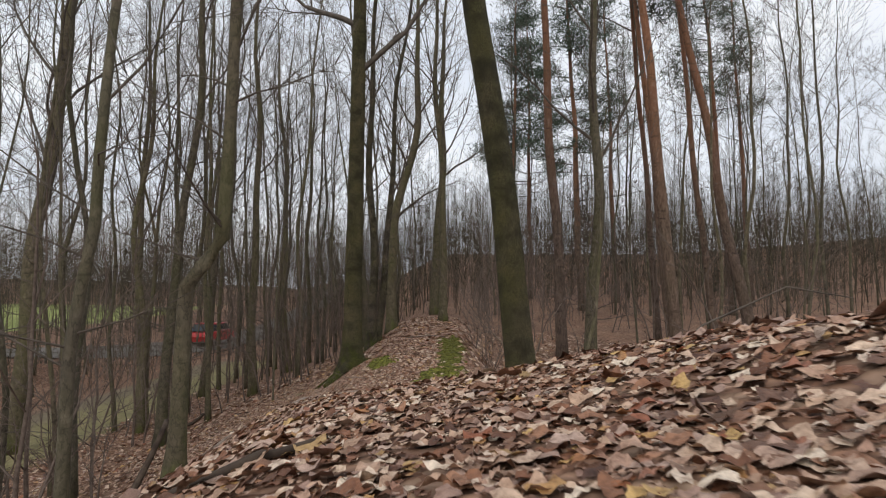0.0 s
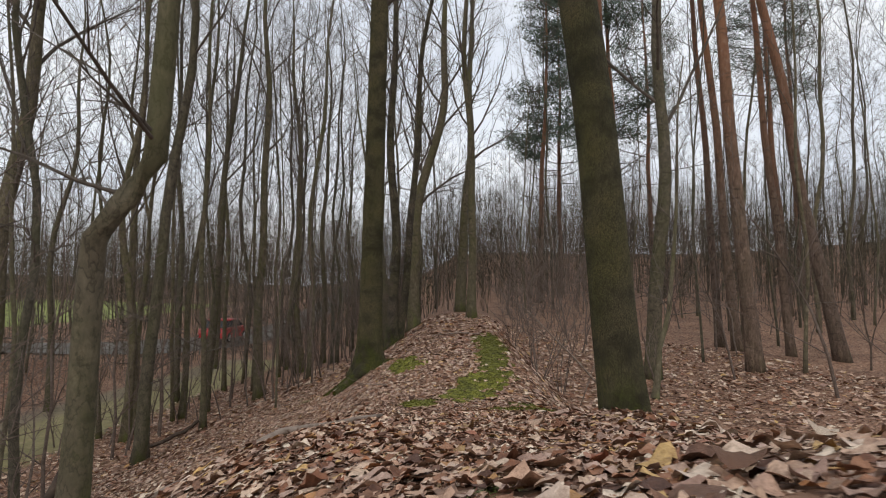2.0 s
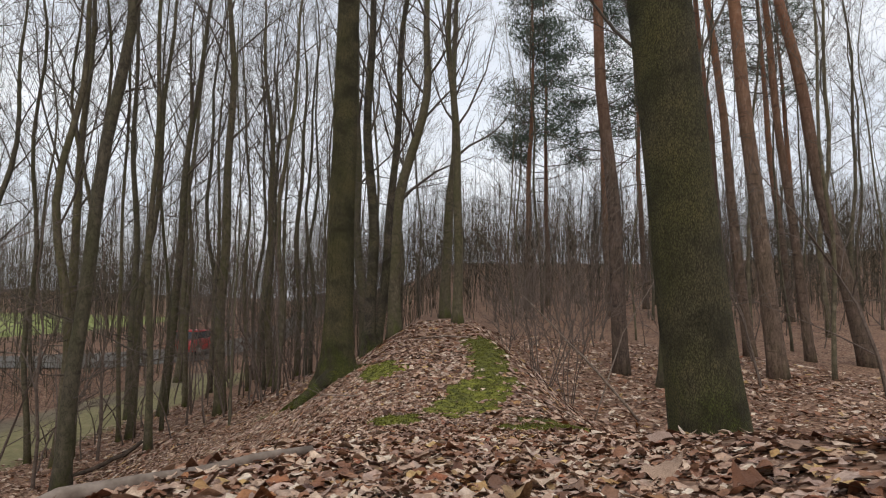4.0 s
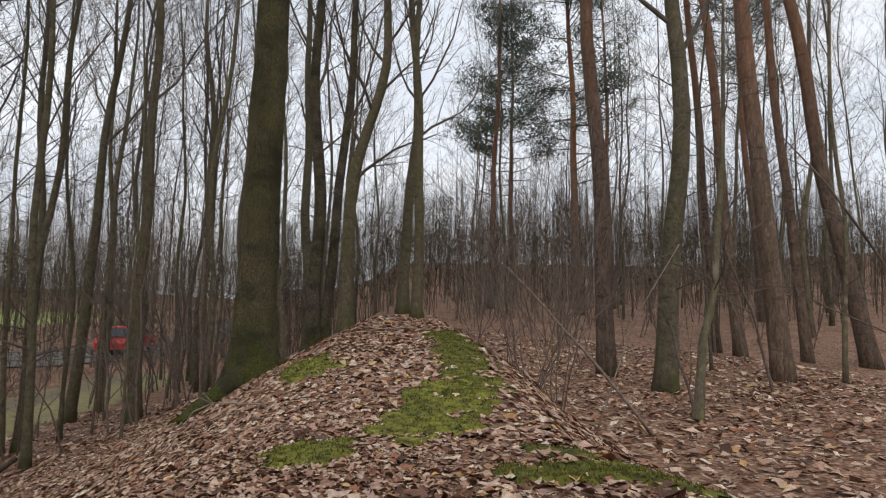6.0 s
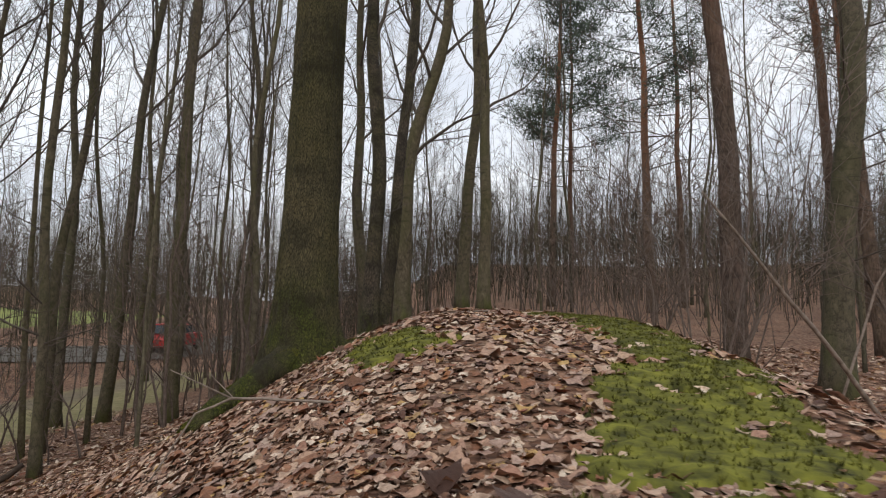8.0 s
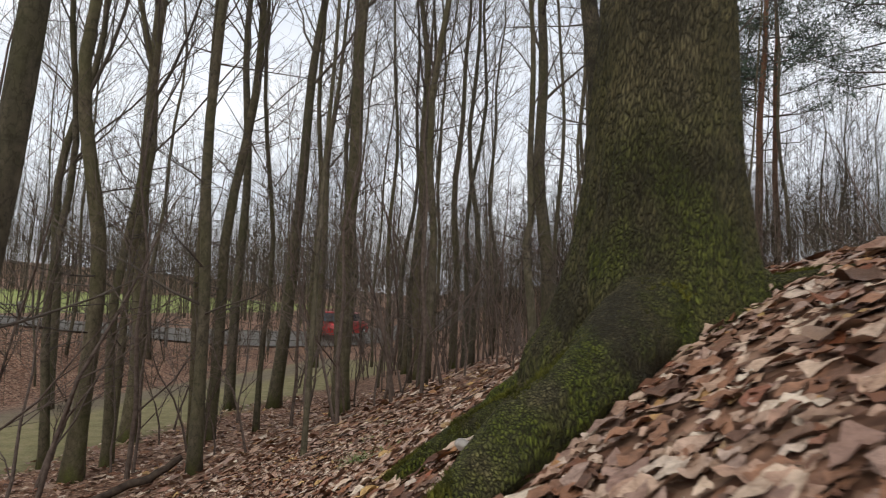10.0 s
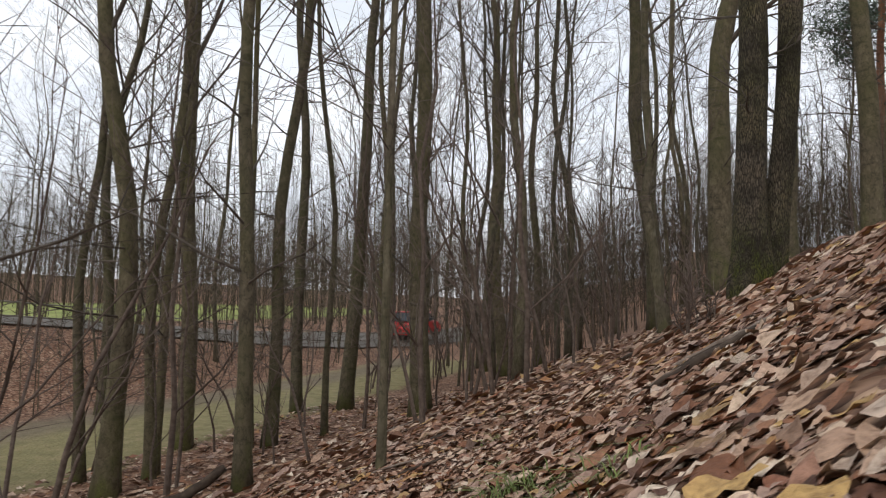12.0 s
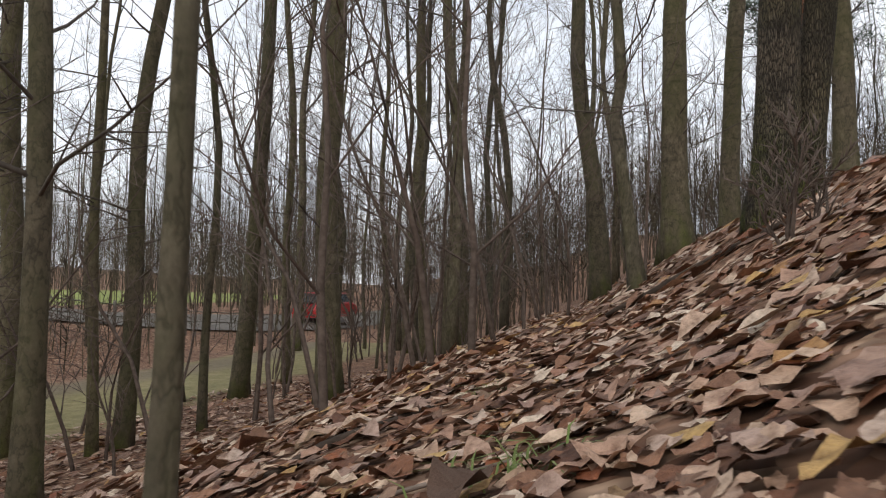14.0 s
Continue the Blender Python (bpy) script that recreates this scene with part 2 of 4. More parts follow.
M_ROTTEN = plain_mat("rotten_wood", (0.030, 0.021, 0.016), (0.095, 0.07, 0.052), 16, 0.9, 0.006)
M_NEEDLE = plain_mat("pine_needles", (0.030, 0.048, 0.030), (0.070, 0.098, 0.062), 3, 0.6, 0, True)
M_MOSS = plain_mat("moss", (0.024, 0.026, 0.009), (0.175, 0.180, 0.030), 13, 0.95, 0.012, True, [(0, (0.6, 0.58, 0.55)), (1, (1.3, 1.25, 1.1))])
M_GRASS = plain_mat("grass_blade", (0.085, 0.125, 0.030), (0.19, 0.225, 0.075), 12, 0.6, 0, True)
M_BUSHWOOD = plain_mat("shrub_bark", (0.075, 0.055, 0.045), (0.17, 0.13, 0.105), 20, 0.85, 0.001)

# ---- helpers for building ----


def mesh_from(name, verts, faces, material, smooth=True):
    me = bpy.data.meshes.new(name)
    me.from_pydata([tuple(v) for v in verts], [], faces)
    me.materials.append(material)
    if smooth:
        me.polygons.foreach_set("use_smooth", [True] * len(me.polygons))
    me.update()
    return me


def part(name, me, parent, label=""):
    """One mesh object under a thing or under a part."""
    ob = new(name, me)
    ob.parent = parent
    if label:
        tagged(ob, label)
    return ob


class Shape:
    """Gathers tubes into one mesh."""

    def __init__(self):
        self.v, self.f = [], []

    def tube(self, pts, radii, sides=6, wobble=None, close=True):
        pts = [Vector(p) for p in pts]
        start = len(self.v)
        for i, (p, r) in enumerate(zip(pts, radii)):
            t = (pts[min(i + 1, len(pts) - 1)] - pts[max(i - 1, 0)]).normalized()
            a = (Vector((0, 0, 1)).cross(t) if abs(t.z) < 0.9 else Vector((0, 1, 0)).cross(t)).normalized()
            b = t.cross(a)
            for k in range(sides):
                ang = 2 * math.pi * k / sides
                q = r * (wobble(ang, i / (len(pts) - 1), p) if wobble else 1.0)
                self.v.append(p + (a * math.cos(ang) + b * math.sin(ang)) * q)
        for i in range(len(pts) - 1):
            for k in range(sides):
                a0, a1 = start + i * sides + k, start + i * sides + (k + 1) % sides
                self.f.append((a0, a1, a1 + sides, a0 + sides))
        if close:
            self.f.append(tuple(start + (len(pts) - 1) * sides + k for k in range(sides)))
            self.f.append(tuple(start + k for k in reversed(range(sides))))

    def mesh(self, name, material):
        return mesh_from(name, self.v, self.f, material)


# ---- the lie of the land ----
def ease(v):
    v = np.clip(v, 0.0, 1.0)
    return v * v * (3 - 2 * v)
CREST_Y = (-40, -8, 0, 2.6, 4.7, 6.4, 8.0, 9.4, 10.6, 12, 15, 24, 34, 60)
CREST_Z = (4.4, 2.1, 1.31, 1.16, 0.77, 0.53, 0.23, 0.10, 0.29, 0.43, 0.44, 0.52, 0.7, 1.1)
LEFT_S = (-1, 0, 0.8, 1.15, 1.5, 2, 3, 4, 5, 6.5, 8.5, 60)
LEFT_F = (0, 0, 0.0, 0.03, 0.105, 0.213, 0.44, 0.54, 0.70, 0.9, 1, 1)
def height(x, y):
    x = np.asarray(x, float); y = np.asarray(y, float)
    # the ridge's crest, smoothed along its length
    crest = sum(np.interp(y + o, CREST_Y, CREST_Z) for o in (-0.5, -0.25, 0, 0.25, 0.5)) / 5
    s = (-0.2 - x) * (1 + 0.45 * ease((5.5 - y) / 3))
    left = sum(np.interp(s + o, LEFT_S, LEFT_F) for o in (-0.3, 0, 0.3)) / 3
    valley = -2.28
    plain = -0.42 + 0.06 * np.clip(y - 16, 0, 30)
    edge = 0.45 + 0.5 * ease((3.6 - y) / 3) - 0.15 * ease((y - 8) / 2)
    wide = 1.5 - 0.2 * ease((y - 8) / 4) + 2.0 * ease((4 - y) / 4)
    right = ease((x - edge) / wide)
    z = np.where(x < -0.2, crest + (valley - crest) * left, crest + (plain - crest) * right)
    # the flank falls away sooner near the start
    z = z - 0.26 * ease((-x - 0.1) / 1.2) * ease((4.6 - y) / 2)
    # a low swell before the leaning tree
    z = z + 0.11 * np.exp(-((x - 0.75) / 0.35) ** 2 - ((y - 5.3) / 0.9) ** 2)
    # hump beside the start
    z = z + 0.71 * np.exp(-((x - 2.4) / 1.5) ** 2 - ((y - 1.9) / 1.7) ** 2)
    # far bank under the road, the field behind it, and the wooded hill
    u = -(x + 13.5) * 0.78
    z = z + (0.95 + 0.85 * ease((34 - y) / 16)) * ease(u / 4.5) + 0.9 * ease((u - 10) / 26)
    z = z + 6.5 * ease((y - 44 - 0.25 * np.clip(-x, 0, 60)) / 60) * ease((x + 45) / 40)
    z = z + 6.0 * ease((-x - 60) / 70) + 3.5 * ease((x - 30) / 60)
    return z


def h(x, y):
    return float(height(x, y))


def steps(*stretches):
    out = []
    for a, b, n in stretches:
        out += list(np.linspace(a, b, n, endpoint=False))
    return np.array(out + [stretches[-1][1]])


gx = steps((-320, -60, 26), (-60, -16, 44), (-16, -5, 55), (-5, 4, 90), (4, 14, 30), (14, 60, 30), (60, 320, 20))
gy = steps((-160, -20, 14), (-20, -3, 20), (-3, 20, 210), (20, 40, 60), (40, 110, 50), (110, 420, 20))
GX, GY = np.meshgrid(gx, gy)
GZ = height(GX, GY)
rough = np.array([noise.noise((x * 1.7, y * 1.7, 0)) * 0.025 + noise.noise((x * 0.45, y * 0.45, 3)) * 0.05 for x, y in zip(GX.ravel(), GY.ravel())]).reshape(GX.shape)
near_ridge = np.exp(-((GX + 1.3) / 2.2) ** 2) * (GY > -2) * (GY < 16)
GZ = GZ + rough * (1 - 0.75 * near_ridge)
cols_n = len(gx)
ground_faces = [(j * cols_n + i, j * cols_n + i + 1, (j + 1) * cols_n + i + 1, (j + 1) * cols_n + i) for j in range(len(gy) - 1) for i in range(cols_n - 1)]
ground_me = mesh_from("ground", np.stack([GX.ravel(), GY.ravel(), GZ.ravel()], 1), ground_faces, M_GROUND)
U = -(GX + 13.5) * 0.78
meadow = np.exp(-((GX + 11.0) / 1.9) ** 4) * (GY < 34) + 1.0 * (U > 14) * (U < 40) * (GY < 95)
track_f = np.exp(-((GX + 12.2 + 0.3 * np.sin(GY * 0.4)) / 0.7) ** 4) * (GY < 34) * 0.8
field_f = 1.0 * (U > 9) * (GY < 95)
for key, val in (("grass", meadow), ("track", track_f), ("field", field_f)):
    at = ground_me.attributes.new(key, "FLOAT", "POINT")
    at.data.foreach_set("value", val.ravel().astype(np.float32))
ground = tagged(new("ground", ground_me), "leaf-covered woodland ground with a ridge, slope and valley meadow", "ground", kind="structure")

# ---- trees ----
rnd = random.Random(7)


def spike(shape, p, d, length, r):
    """A straight fine twig, three-sided and pointed."""
    a = d.orthogonal().normalized()
    b = d.cross(a).normalized()
    i = len(shape.v)
    shape.v += [p + a * r, p - a * r * 0.5 + b * r * 0.87, p - a * r * 0.5 - b * r * 0.87, p + d * length]
    shape.f += [(i, i + 1, i + 3), (i + 1, i + 2, i + 3), (i + 2, i, i + 3)]


def limb(shape, p, d, length, r, depth, rg, droop=0.0, sides=5):
    """A limb that wanders upward and forks into finer ones, down to single twigs."""
    n = 6 if depth >= 2 else 4
    pts, rad = [p.copy()], [r]
    q, v = p.copy(), d.normalized()
    for i in range(n):
        v = (v + Vector((rg.uniform(-1, 1), rg.uniform(-1, 1), rg.uniform(-0.5, 0.9) - droop)) * 0.24).normalized()
        q = q + v * length / n
        pts.append(q.copy())
        rad.append(max(r * (1 - 0.85 * (i + 1) / n), 0.003))
    shape.tube(pts, rad, sides, close=False)
    kids = 7 if depth >= 2 else 6
    for k in range(kids):
        s = 0.15 + 0.83 * (k + rg.random() * 0.9) / kids
        i = min(int(s * n), n - 1)
        at = pts[i].lerp(pts[i + 1], min(s * n - i, 1.0))
        ax = (pts[i + 1] - pts[i]).normalized()
        side = ax.cross(Vector((rg.uniform(-1, 1), rg.uniform(-1, 1), rg.uniform(-1, 1)))).normalized()
        way = ax * 0.75 + side * rg.uniform(0.45, 0.95) + Vector((0, 0, 0.2))
        if depth >= 2:
            limb(shape, at, way, length * rg.uniform(0.3, 0.55), max(r * (1 - 0.8 * s) * 0.5, 0.004), depth - 1, rg, droop, 3)
        else:
            spike(shape, at, way.normalized(), length * rg.uniform(0.3, 0.65), max(r * 0.5, 0.0045))


def stem_path(height_m, lean, rg, wander=0.1, bends=(), n=14):
    """Points of a stem from its foot upward; bends: (height, dx, dy) by which it is set over above that height."""
    pts = []
    ph = [rg.uniform(0, 6.28) for _ in range(4)]
    for i in range(n + 1):
        z = -0.25 + (height_m + 0.25) * (i / n) ** 1.15
        x, y = lean[0] * z, lean[1] * z
        g = min(1.0, max(0.0, z / 3.0))
        x += wander * g * (math.sin(z * 0.55 + ph[0]) + 0.5 * math.sin(z * 1.3 + ph[1]))
        y += wander * g * (math.sin(z * 0.5 + ph[2]) + 0.5 * math.sin(z * 1.2 + ph[3]))
        pts.append(Vector((x, y, z)))
    for hb, dx, dy, span in bends:
        for p in pts:
            k = float(ease((p.z - hb) / span))
            p.x, p.y = p.x + dx * k, p.y + dy * k
    return pts


def tree_parts(dia, tall, lean, seed, mat, twig_mat, first=0.36, limbs=13, reach=0.3, wander=0.1, bends=(), sides=10, rings=18, flare=0.45, depth=2, stubs=7):
    rg = random.Random(seed)
    pts = stem_path(tall, lean, rg, wander, bends, rings)
    rad = []
    for p in pts:
        k = min(1.0, max(0.0, p.z) / tall)
        rad.append(max(dia / 2 * ((1 - k) ** 0.75 * 0.95 + 0.05) * (1 + flare * math.exp(-max(p.z, 0) / 0.28)), 0.012))
    o1, o2 = rg.uniform(0, 6), rg.uniform(0, 100)

    def wob(a, s, p):
        low = math.exp(-max(p.z, 0) / 0.3)
        return 1 + 0.2 * low * math.sin(3 * a + o1) + 0.1 * low * math.sin(5 * a + o2) + 0.055 * noise.noise((math.cos(a) * 2 + o2, math.sin(a) * 2, p.z * 1.1))
    trunk = Shape()
    trunk.tube(pts, rad, sides, wob)

    def along(z):
        for i in range(len(pts) - 1):
            if pts[i + 1].z >= z:
                s = (z - pts[i].z) / (pts[i + 1].z - pts[i].z)
                return pts[i].lerp(pts[i + 1], s), rad[i] + (rad[i + 1] - rad[i]) * s
        return pts[-1], rad[-1]
    crown = Shape()
    for k in range(limbs):
        z = tall * (first + (0.97 - first) * (k + rg.random() * 0.9) / limbs)
        p, r = along(z)
        a = k * 2.4 + rg.uniform(-0.6, 0.6)
        up = rg.uniform(0.9, 2.0)
        limb(crown, p, Vector((math.cos(a), math.sin(a), up)), tall * reach * rg.uniform(0.5, 1.05) * (1.1 - 0.6 * k / limbs), r * 0.36, depth, rg)
    for k in range(stubs):
        p, r = along(rg.uniform(1.4, tall * first))
        a = rg.uniform(0, 6.28)
        limb(crown, p, Vector((math.cos(a), math.sin(a), rg.uniform(0.0, 0.6))), rg.uniform(0.5, 2.1), min(r * 0.22, 0.014), 1, rg)
    return trunk.mesh("trunk", mat), crown.mesh("crown", twig_mat)


def tree(name, x, y, dia, tall, lean=(0, 0), seed=1, mat=None, label="", twig=None, **more):
    thing = new(name)
    thing.location = (x, y, h(x, y))
    a, b = tree_parts(dia, tall, lean, seed, mat or M_BEECH, twig or M_TWIG, **more)
    part("trunk", a, thing)
    tagged(part("crown", b, thing), kind="stuff")
    tagged(thing, label, "tree")
    return thing


BARE = "slender bare tree with grey-brown algae-stained bark on the leafy slope"
# stems beside the path at the start
tree("bent_tree", -2.46, 5.63, 0.16, 11, (0.03, 0), 11, M_BEECH, "young beech with a sharp crook in its mossy stem", bends=((1.75, 0.33, 0.0, 0.55),), wander=0.02, rings=44)
tree("slim_tree", -2.68, 4.25, 0.10, 9, (0.06, 0), 12, M_YOUNG, "thin young grey tree with a slanting stem", bends=((1.7, 0.12, 0, 0.8),), rings=20, limbs=8)
tree("forked_tree", -10.4, 14.7, 0.42, 17, (0.085, 0), 13, M_BEECH, "forked bare tree at the meadow's edge", first=0.3)
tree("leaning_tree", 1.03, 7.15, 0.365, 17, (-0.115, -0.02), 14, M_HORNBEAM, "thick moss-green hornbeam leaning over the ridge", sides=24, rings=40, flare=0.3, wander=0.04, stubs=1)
# stems beyond the ridge
birch = tree("fissured_birch", -2.09, 17.8, 0.27, 15, (0.0, 0.02), 21, M_ROUGH, "old twin-stemmed birch with dark deeply fissured bark", sides=24, rings=34, flare=0.75, wander=0.1, first=0.3)
twin, twin_crown = tree_parts(0.215, 14, (0.085, 0.03), 28, M_ROUGH, M_TWIG, first=0.3, sides=20, rings=34, flare=0.5, wander=0.1)
part("trunk", twin, birch).location = (0.15, 0.08, 0.0)
second = part("crown", twin_crown, birch)
tagged(second, kind="stuff").location = (0.15, 0.08, 0.0)
tree("smooth_tree", -1.95, 23.2, 0.42, 16, (0.01, 0.0), 27, M_BEECH, "smooth straight grey-green tree on the slope", first=0.25, wander=0.05, bends=((3.6, 0.9, 0.0, 5.0),), sides=14, rings=24)
tree("bare_tree", 0.05, 22.3, 0.30, 16, (-0.02, 0), 23, M_BEECH, BARE)
tree("bare_tree", -0.35, 27.0, 0.42, 17, (0.04, 0), 24, M_BEECH, BARE)
tree("bare_tree", -3.05, 24.5, 0.34, 16, (-0.05, 0), 25, M_BEECH, BARE)
tree("crooked_sapling", -2.85, 19.4, 0.13, 9, (-0.09, -0.02), 26, M_YOUNG, "small crooked sapling with a mossy stem", bends=((1.6, 0.15, 0, 0.6),), limbs=7, rings=20)
# stems of the slope and valley
for k, (x, y, d, lx, ly) in enumerate((
        (-6.3, 20.2, 0.37, -0.005, 0), (-8.86, 22.4, 0.36, 0.07, 0), (-11.8, 30.2, 0.38, 0.027, 0), (-8.2, 29.7, 0.25, 0.04, 0), (-6.2, 13.4, 0.30, 0.06, 0.02))):
    tree("bare_tree", x, y, d * 0.8, 17, (lx, ly), 30 + k, M_BEECH, BARE, first=0.42)
for k, (x, y, d, lx, ly) in enumerate((
        (-6.2, 16.1, 0.175, -0.02, 0), (-9.3, 18.65, 0.31, -0.01, 0), (-7.94, 18.8, 0.23, 0.05, 0.01), (-7.5, 19.5, 0.12, -0.03, 0), (-8.1, 18.6, 0.13, -0.03, 0))):
    tree("bare_tree", x, y, d * 0.8, 15, (lx, ly), 40 + k, M_BEECH, BARE, first=0.35)
for k, (x, y, d, lx, ly) in enumerate((
        (-6.95, 27.3, 0.42, -0.04, 0), (-6.7, 30.2, 0.34, 0.0, 0), (-9.5, 21.7, 0.27, -0.02, 0), (-7.7, 26.8, 0.18, -0.04, 0), (-8.84, 24.0, 0.21, -0.02, 0))):
    tree("bare_tree", x, y, d * 0.8, 17, (lx, ly), 50 + k, M_BEECH, BARE, first=0.4)
for k, (x, y, d, lx, ly) in enumerate((
        (-8.2, 16.5, 0.27, 0.0, 0), (-8.35, 17.2, 0.16, 0.02, 0), (-8.5, 17.4, 0.14, -0.02, 0), (-9.1, 16.9, 0.15, -0.04, 0), (-12.6, 20.1, 0.26, 0.03, 0))):
    tree("bare_tree", x, y, d * 0.8, 14, (lx, ly), 60 + k, M_BEECH, BARE, first=0.3, wander=0.16)
tree("knobby_sapling", -3.97, 14.27, 0.042, 7, (0.0, 0.0), 66, M_YOUNG, "knobby young sapling on the leafy slope", wander=0.05, limbs=7, rings=20, stubs=5, flare=0.2)
# a low dead limb that reaches out from a stem on the slope
low_tree = [o for o in scene.objects if o.parent is None and abs(o.location.x + 6.2) < 0.01 and abs(o.location.y - 16.1) < 0.01][0]
sh = Shape()
lp = [Vector((-0.03, 0, 1.85)), Vector((-0.4, -0.1, 2.0)), Vector((-0.85, -0.24, 2.28)), Vector((-1.35, -0.36, 2.5)), Vector((-1.9, -0.5, 2.75))]
sh.tube(lp, [0.02, 0.016, 0.013, 0.009, 0.004], 6)
lr = random.Random(3)
for k in range(1, 4):
    limb(sh, lp[k], Vector((-0.6, lr.uniform(-0.5, 0.5), lr.uniform(-0.3, 0.6))), 0.6, 0.006, 1, lr)
part("low_limb", sh.mesh("low_limb", M_TWIG), low_tree, "thin dead side limb")
# stems of the plain
tree("bare_tree", 3.72, 15.1, 0.33, 16, (0.035, 0), 70, M_BEECH, "bare hornbeam with a pale green stem on the leafy flat", first=0.3)
tree("small_tree", 3.02, 12.75, 0.10, 6, (0.10, 0), 71, M_YOUNG, "small crooked tree on the leafy flat", bends=((0.9, 0.12, 0, 0.5),), limbs=7, rings=18)

# ---- pines ----


def needles(centres, rg, count=19, size=0.29):
    v, f = [], []
    for c in centres:
        for _ in range(count):
            d = Vector((rg.gauss(0, 1), rg.gauss(0, 1), rg.gauss(0.25, 0.7))).normalized()
            o = c + Vector((rg.gauss(0, 1), rg.gauss(0, 1), rg.gauss(0, 0.6))) * size * 0.9
            s = d.orthogonal().normalized() * size * 0.11
            i = len(v)
            v += [o - s, o + s, o + d * size * rg.uniform(0.8, 1.5)]
            f.append((i, i + 1, i + 2))
    return v, f


def pine(x, y, dia, tall, lean, seed, label, first=0.45, boughs=16, spread=2.6):
    rg = random.Random(seed)
    thing = new("pine_tree")
    thing.location = (x, y, h(x, y))
    dia = dia * 0.78
    pts = stem_path(tall, lean, rg, 0.05, (), 18)
    rad = [max(dia / 2 * (1 - 0.8 * max(p.z, 0) / tall) * (1 + 0.35 * math.exp(-max(p.z, 0) / 0.3)), 0.02) for p in pts]
    o = rg.uniform(0, 50)
    trunk = Shape()
    trunk.tube(pts, rad, 14, lambda a, s, p: 1 + 0.06 * noise.noise((math.cos(a) * 2 + o, math.sin(a) * 2, p.z * 1.5)))
    part("trunk", trunk.mesh("trunk", M_PINE), thing, "scaly bark, orange higher up")
    crown, tufts = Shape(), []
    for k in range(boughs):
        z = tall * (first + (1.0 - first) * (k + rg.random()) / boughs)
        s = z / tall
        p = Vector((lean[0] * z, lean[1] * z, z))
        a = rg.uniform(0, 6.28)
        reach = spread * (1.1 - s) * rg.uniform(0.6, 1.25) + 0.5
        d = Vector((math.cos(a), math.sin(a), rg.uniform(-0.1, 0.55)))
        mid = p + d * reach * 0.5 + Vector((0, 0, rg.uniform(-0.2, 0.15)))
        end = p + d * reach + Vector((0, 0, rg.uniform(-0.1, 0.5)))
        crown.tube([p, mid, end], [0.035, 0.022, 0.008], 4, close=False)
        if k > boughs * 0.12:
            for _ in range(13):
                e = mid.lerp(end, rg.uniform(-0.1, 1.1)) + Vector((rg.gauss(0, 0.38), rg.gauss(0, 0.38), rg.gauss(0.05, 0.2)))
                crown.tube([mid.lerp(end, rg.random()), e], [0.01, 0.005], 3, close=False)
                tufts.append(e)
    tagged(part("crown", crown.mesh("crown", M_TWIG), thing), kind="stuff")
    v, f = needles(tufts, rg)
    tagged(part("needles", mesh_from("needles", v, f, M_NEEDLE, False), thing, "sparse dark green needle tufts"), kind="stuff")
    return tagged(thing, label, "tree")


PINE = "tall pine with orange upper bark and a sparse crown"
pine(6.5, 16.5, 0.47, 19, (-0.075, 0.005), 81, "thick leaning pine with flaky orange bark on the leafy flat", first=0.6)
pine(3.36, 16.8, 0.42, 19, (-0.036, 0), 82, "tall straight pine with grey scaly bark", first=0.55)
pine(9.4, 18.0, 0.46, 19, (-0.18, 0.02), 83, "strongly leaning pine with orange bark", first=0.6)
pine(7.45, 19.5, 0.36, 19, (-0.08, 0), 84, PINE, first=0.55)
pine(8.5, 18.7, 0.30, 18, (-0.08, 0), 85, PINE, first=0.6)
pine(7.34, 20.4, 0.31, 18, (-0.055, 0), 86, PINE, first=0.6)
pine(4.1, 36.5, 0.46, 19, (0.03, 0), 87, PINE, first=0.3, boughs=36, spread=3.0)
pine(7.6, 32.7, 0.55, 19, (-0.03, 0), 88, PINE, first=0.3, boughs=38, spread=3.2)
pine(6.0, 41.0, 0.42, 20, (0.0, 0), 89, PINE, first=0.32, boughs=36, spread=3.0)
pine(11.0, 38.0, 0.45, 20, (-0.02, 0), 90, PINE, first=0.42, boughs=24, spread=3.0)
pine(14.5, 30.0, 0.45, 19, (-0.06, 0), 91, PINE, first=0.5, boughs=22, spread=3.0)
pine(18.5, 36.0, 0.45, 20, (-0.03, 0), 92, PINE, first=0.45, boughs=22, spread=3.0)


def on_ground(x, y):
    """Height of the built ground sheet, by interpolation in its grid."""
    x, y = np.asarray(x, float), np.asarray(y, float)
    i = np.clip(np.searchsorted(gx, x) - 1, 0, len(gx) - 2)
    j = np.clip(np.searchsorted(gy, y) - 1, 0, len(gy) - 2)
    u, v = (x - gx[i]) / (gx[i + 1] - gx[i]), (y - gy[j]) / (gy[j + 1] - gy[j])
    return (GZ[j, i] * (1 - u) + GZ[j, i + 1] * u) * (1 - v) + (GZ[j + 1, i] * (1 - u) + GZ[j + 1, i + 1] * u) * v


# ---- the old mossy oak on the ridge's shoulder ----
oak = new("mossy_oak")
OX, OY = -1.78, 11.97
oak.location = (OX + 0.015, OY - 0.08, 0.1)
rg = random.Random(5)
opts = [Vector((0.01 * z, 0.02 * z, z)) for z in [-0.35 + 0.016 * i for i in range(70)] + [0.8 + 0.05 * i for i in range(60)] + [3.9 + i for i in range(15)]]
orad = [max(0.178 * (1 - 0.7 * max(p.z, 0) / 18) * (1 + 0.62 * math.exp(-max(p.z + 0.05, 0) / 0.3)), 0.02) for p in opts]


